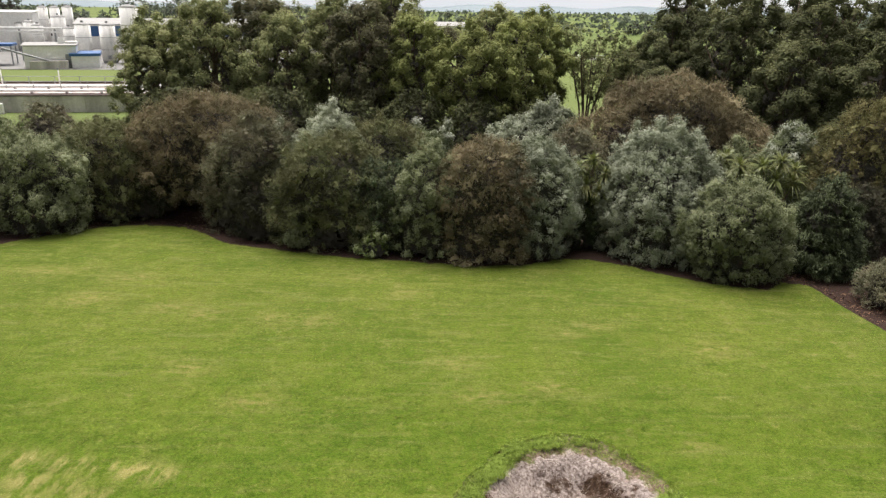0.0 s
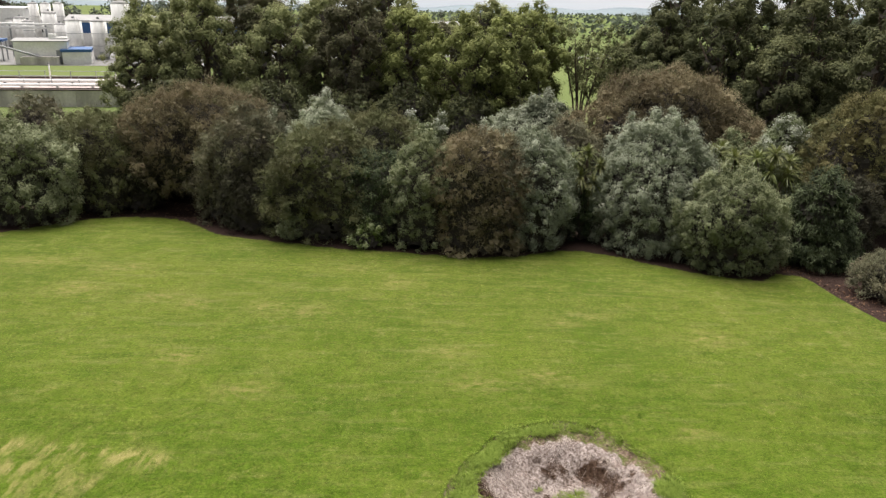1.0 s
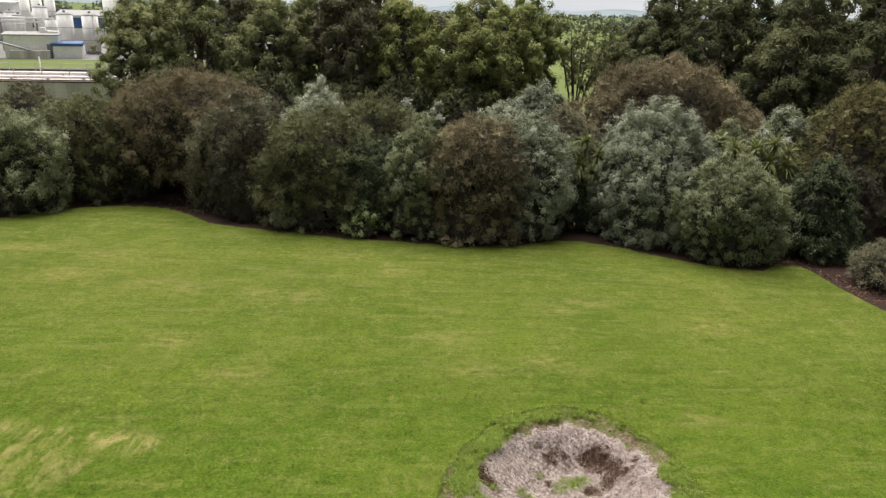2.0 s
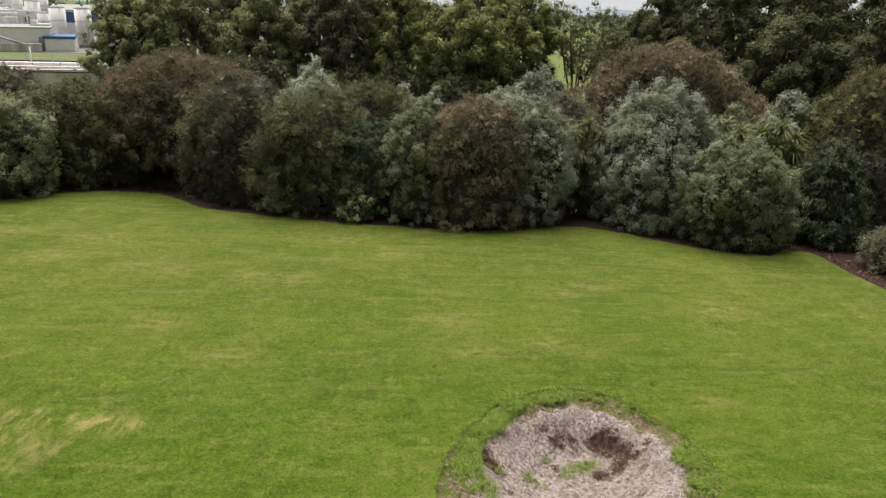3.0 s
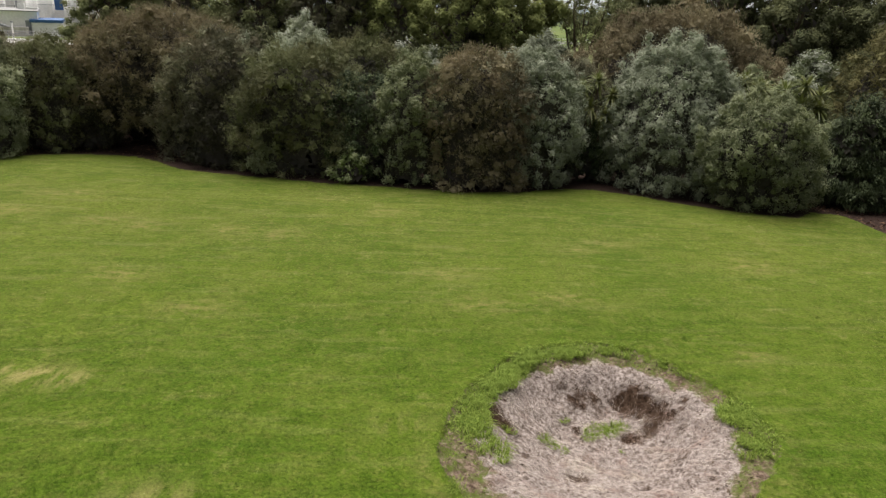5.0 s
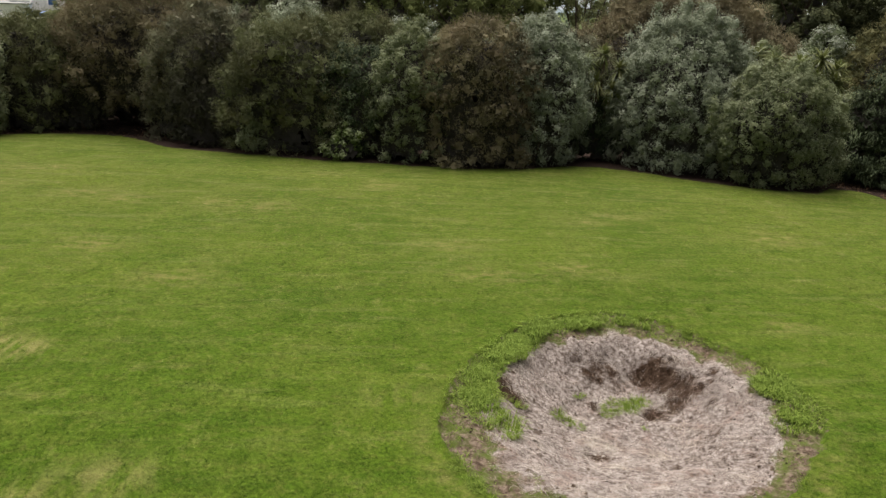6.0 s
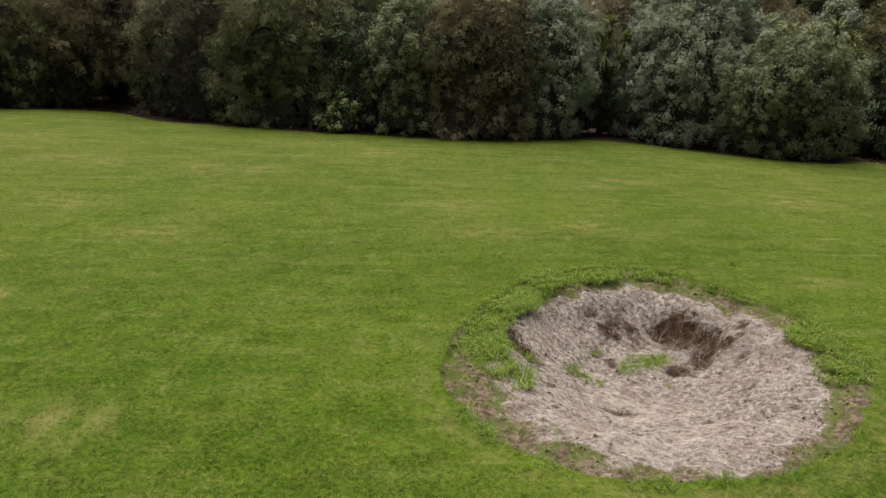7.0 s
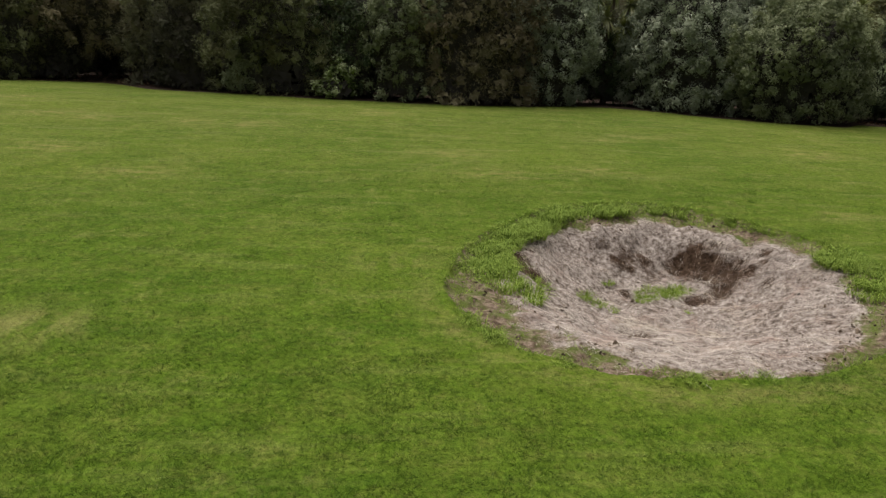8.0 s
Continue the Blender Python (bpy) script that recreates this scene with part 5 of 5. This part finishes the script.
def clods():
    """Crumbs of earth over the bare bank and the open soil."""
    rng = np.random.default_rng(435)
    n = 11000
    x, y = rng.uniform(-0.3, 5.3, n), rng.uniform(8.3, 14.4, n)
    r, a = rim_share(x, y)
    chance = 0.8 * ((r > lip(a) + fray(x, y) - 0.03) & (r < 0.99)) + 0.08 * (r < lip(a))
    for hx, hy, hr in SOIL:
        chance = chance + 0.6 * np.exp(-((x - hx) ** 2 + (y - hy) ** 2) / (hr * hr)) * (r < 0.99)
    keep = rng.uniform(0, 1, n) < chance * (0.6 + 0.5 * wobble(np.stack([x, y, 0 * x], 1), 6.0, 37))
    x, y = x[keep], y[keep]
    n = len(x)
    size = 0.006 + 0.018 * rng.uniform(0, 1, n) ** 3
    at = np.stack([x, y, on_ground(x, y) + size * 0.2], 1)
    corner = np.array([[1, 0, 0], [0, 1, 0], [-1, 0, 0], [0, -1, 0], [0, 0, 0.8], [0, 0, -0.8]])
    v = at[:, None] + (corner[None] * rng.uniform(0.6, 1.4, (n, 6, 1)) + rng.normal(0, 0.25, (n, 6, 3))) * size[:, None, None]
    f = np.array([[0, 1, 4], [1, 2, 4], [2, 3, 4], [3, 0, 4], [1, 0, 5], [2, 1, 5], [3, 2, 5], [0, 3, 5]])
    me = bpy.data.meshes.new("soil_clods")
    me.from_pydata(v.reshape(-1, 3).tolist(), [], (f[None] + 6 * np.arange(n)[:, None, None]).reshape(-1, 3).tolist())
    me.materials.append(EARTH)
    tagged(new("soil_clods", me), "crumbs of dark brown earth on the hollow's bank", "soil", kind="stuff")


EARTH = blade_material("crumbled_earth", (0.035, 0.023, 0.016), (0.24, 0.175, 0.13), 0.0)
clods()


def leaf_litter(name, seed, x0, x1, y0, y1, count, label):
    """Dry leaves and twigs lying on a bare bed."""
    rng = np.random.default_rng(seed)
    x, y = rng.uniform(x0, x1, count), rng.uniform(y0, y1, count)
    p = np.stack([x, y, 0 * x], 1)
    keep = (y > np.interp(x, EDGE_X, EDGE_Y) + 0.1) & (rng.uniform(0, 1, count) < 0.55 + 0.6 * wobble(p, 2.0, seed))
    p = p[keep]
    p[:, 2] = ground_height(p[:, 0], p[:, 1]) + 0.02
    nrm = unit(np.array([0, 0, 1.0]) + 0.5 * rng.normal(size=p.shape))
    ax = unit(np.cross(nrm, unit(rng.normal(size=p.shape))))
    q = leaf_quads(p, ax, nrm, rng.uniform(0.06, 0.16, len(p)), rng.uniform(0.02, 0.06, len(p)))
    tagged(new(name, raw_mesh(name, q, 4, LITTER)), label, "leaf litter", kind="stuff")


LITTER = blade_material("dry_leaf_litter", (0.05, 0.028, 0.018), (0.20, 0.12, 0.072), 0.05)
leaf_litter("leaf_litter", 460, 12.8, 17.5, 18.5, 26.0, 7000, "orange-brown dry leaves and twigs on bare mulch")
leaf_litter("leaf_litter", 461, -17.5, -10.0, 30.0, 36.0, 2500, "reddish-brown dry leaves below the overhanging shrub")


def tuft(seed, spread, height, count, material=WEED):
    """One clump of long grass: arching blades of two joints."""
    rng = np.random.default_rng(seed)
    a, d = rng.uniform(0, math.tau, count), spread * np.sqrt(rng.uniform(0, 1, count))
    root = np.stack([np.cos(a) * d, np.sin(a) * d, np.full(count, -0.02)], 1)
    b = a + rng.normal(0, 0.9, count)
    h = height * rng.uniform(0.5, 1.2, count)
    out = np.stack([np.cos(b), np.sin(b), 0 * b], 1)
    side = np.stack([-np.sin(b), np.cos(b), 0 * b], 1) * 0.0032
    mid = root + out * (h * 0.35)[:, None] + np.array([0, 0, 1.0]) * (h * 0.75)[:, None]
    tip = root + out * (h * rng.uniform(0.8, 1.3, count))[:, None] + np.array([0, 0, 1.0]) * (h * rng.uniform(0.4, 0.9, count))[:, None]
    q1 = np.stack([root - side, root + side, mid + side * 0.8, mid - side * 0.8], 1)
    q2 = np.stack([mid - side * 0.8, mid + side * 0.8, tip + side * 0.1, tip - side * 0.1], 1)
    return raw_mesh("grass_tuft", np.concatenate([q1, q2]), 4, material)


tufts = [tuft(440 + k, s, h, c) for k, (s, h, c) in enumerate(((0.13, 0.075, 150), (0.16, 0.095, 190), (0.09, 0.06, 110), (0.11, 0.12, 130)))]
rng = np.random.default_rng(450)
where = []
# how thickly tufts grow along the bank: degrees from, to, how many, least and most share of the way to the rim
for d0, d1, n, s0, s1 in ((95, 130, 20, 0.88, 0.97), (130, 175, 38, 0.83, 0.96), (175, 200, 26, 0.80, 0.93), (60, 95, 9, 0.90, 0.97), (20, 60, 14, 0.95, 0.99), (-34, -4, 30, 0.82, 0.95), (212, 320, 9, 0.985, 1.02)):
    for _ in range(n):
        t = radians(rng.uniform(d0, d1))
        r1, _a = rim_share(np.array([LOW[0] + math.cos(t)]), np.array([LOW[1] + math.sin(t)]))
        d = rng.uniform(s0, s1) / float(r1[0])
        where.append((LOW[0] + math.cos(t) * d, LOW[1] + math.sin(t) * d, rng.uniform(0.95, 1.55) if s1 < 0.985 else 0.6))
where += [(2.72, 12.33, 1.1), (2.92, 12.40, 1.1), (2.52, 12.28, 0.9), (3.05, 12.45, 0.8), (2.58, 12.15, 0.9), (2.8, 12.2, 0.9), (2.62, 12.42, 0.8), (2.45, 12.12, 0.7), (1.80, 11.75, 1.1), (1.66, 11.85, 0.8), (1.95, 11.72, 0.7), (2.1, 12.55, 0.6), (1.15, 11.75, 0.8), (1.02, 11.68, 0.7), (2.9, 11.75, 0.4), (0.78, 10.95, 1.7), (0.70, 11.15, 1.6), (0.62, 11.35, 1.4), (0.82, 10.8, 1.3), (0.55, 11.0, 1.4)]
for k, (x, y, s) in enumerate(where):
    ob = new("grass_tuft", tufts[k % 4])
    ob.matrix_basis = pose(x, y, level(x, y), 0, 0, rng.uniform(0, 360)) @ Matrix.Diagonal((s, s, s, 1))
    low_down = float(rim_share(np.array([x]), np.array([y]))[0][0]) < 0.7
    tagged(ob, "green grass tuft growing in the hollow's dead straw" if low_down else "green grass tuft on the hollow's bare rim", "grass tuft", "grass tufts round the hollow")
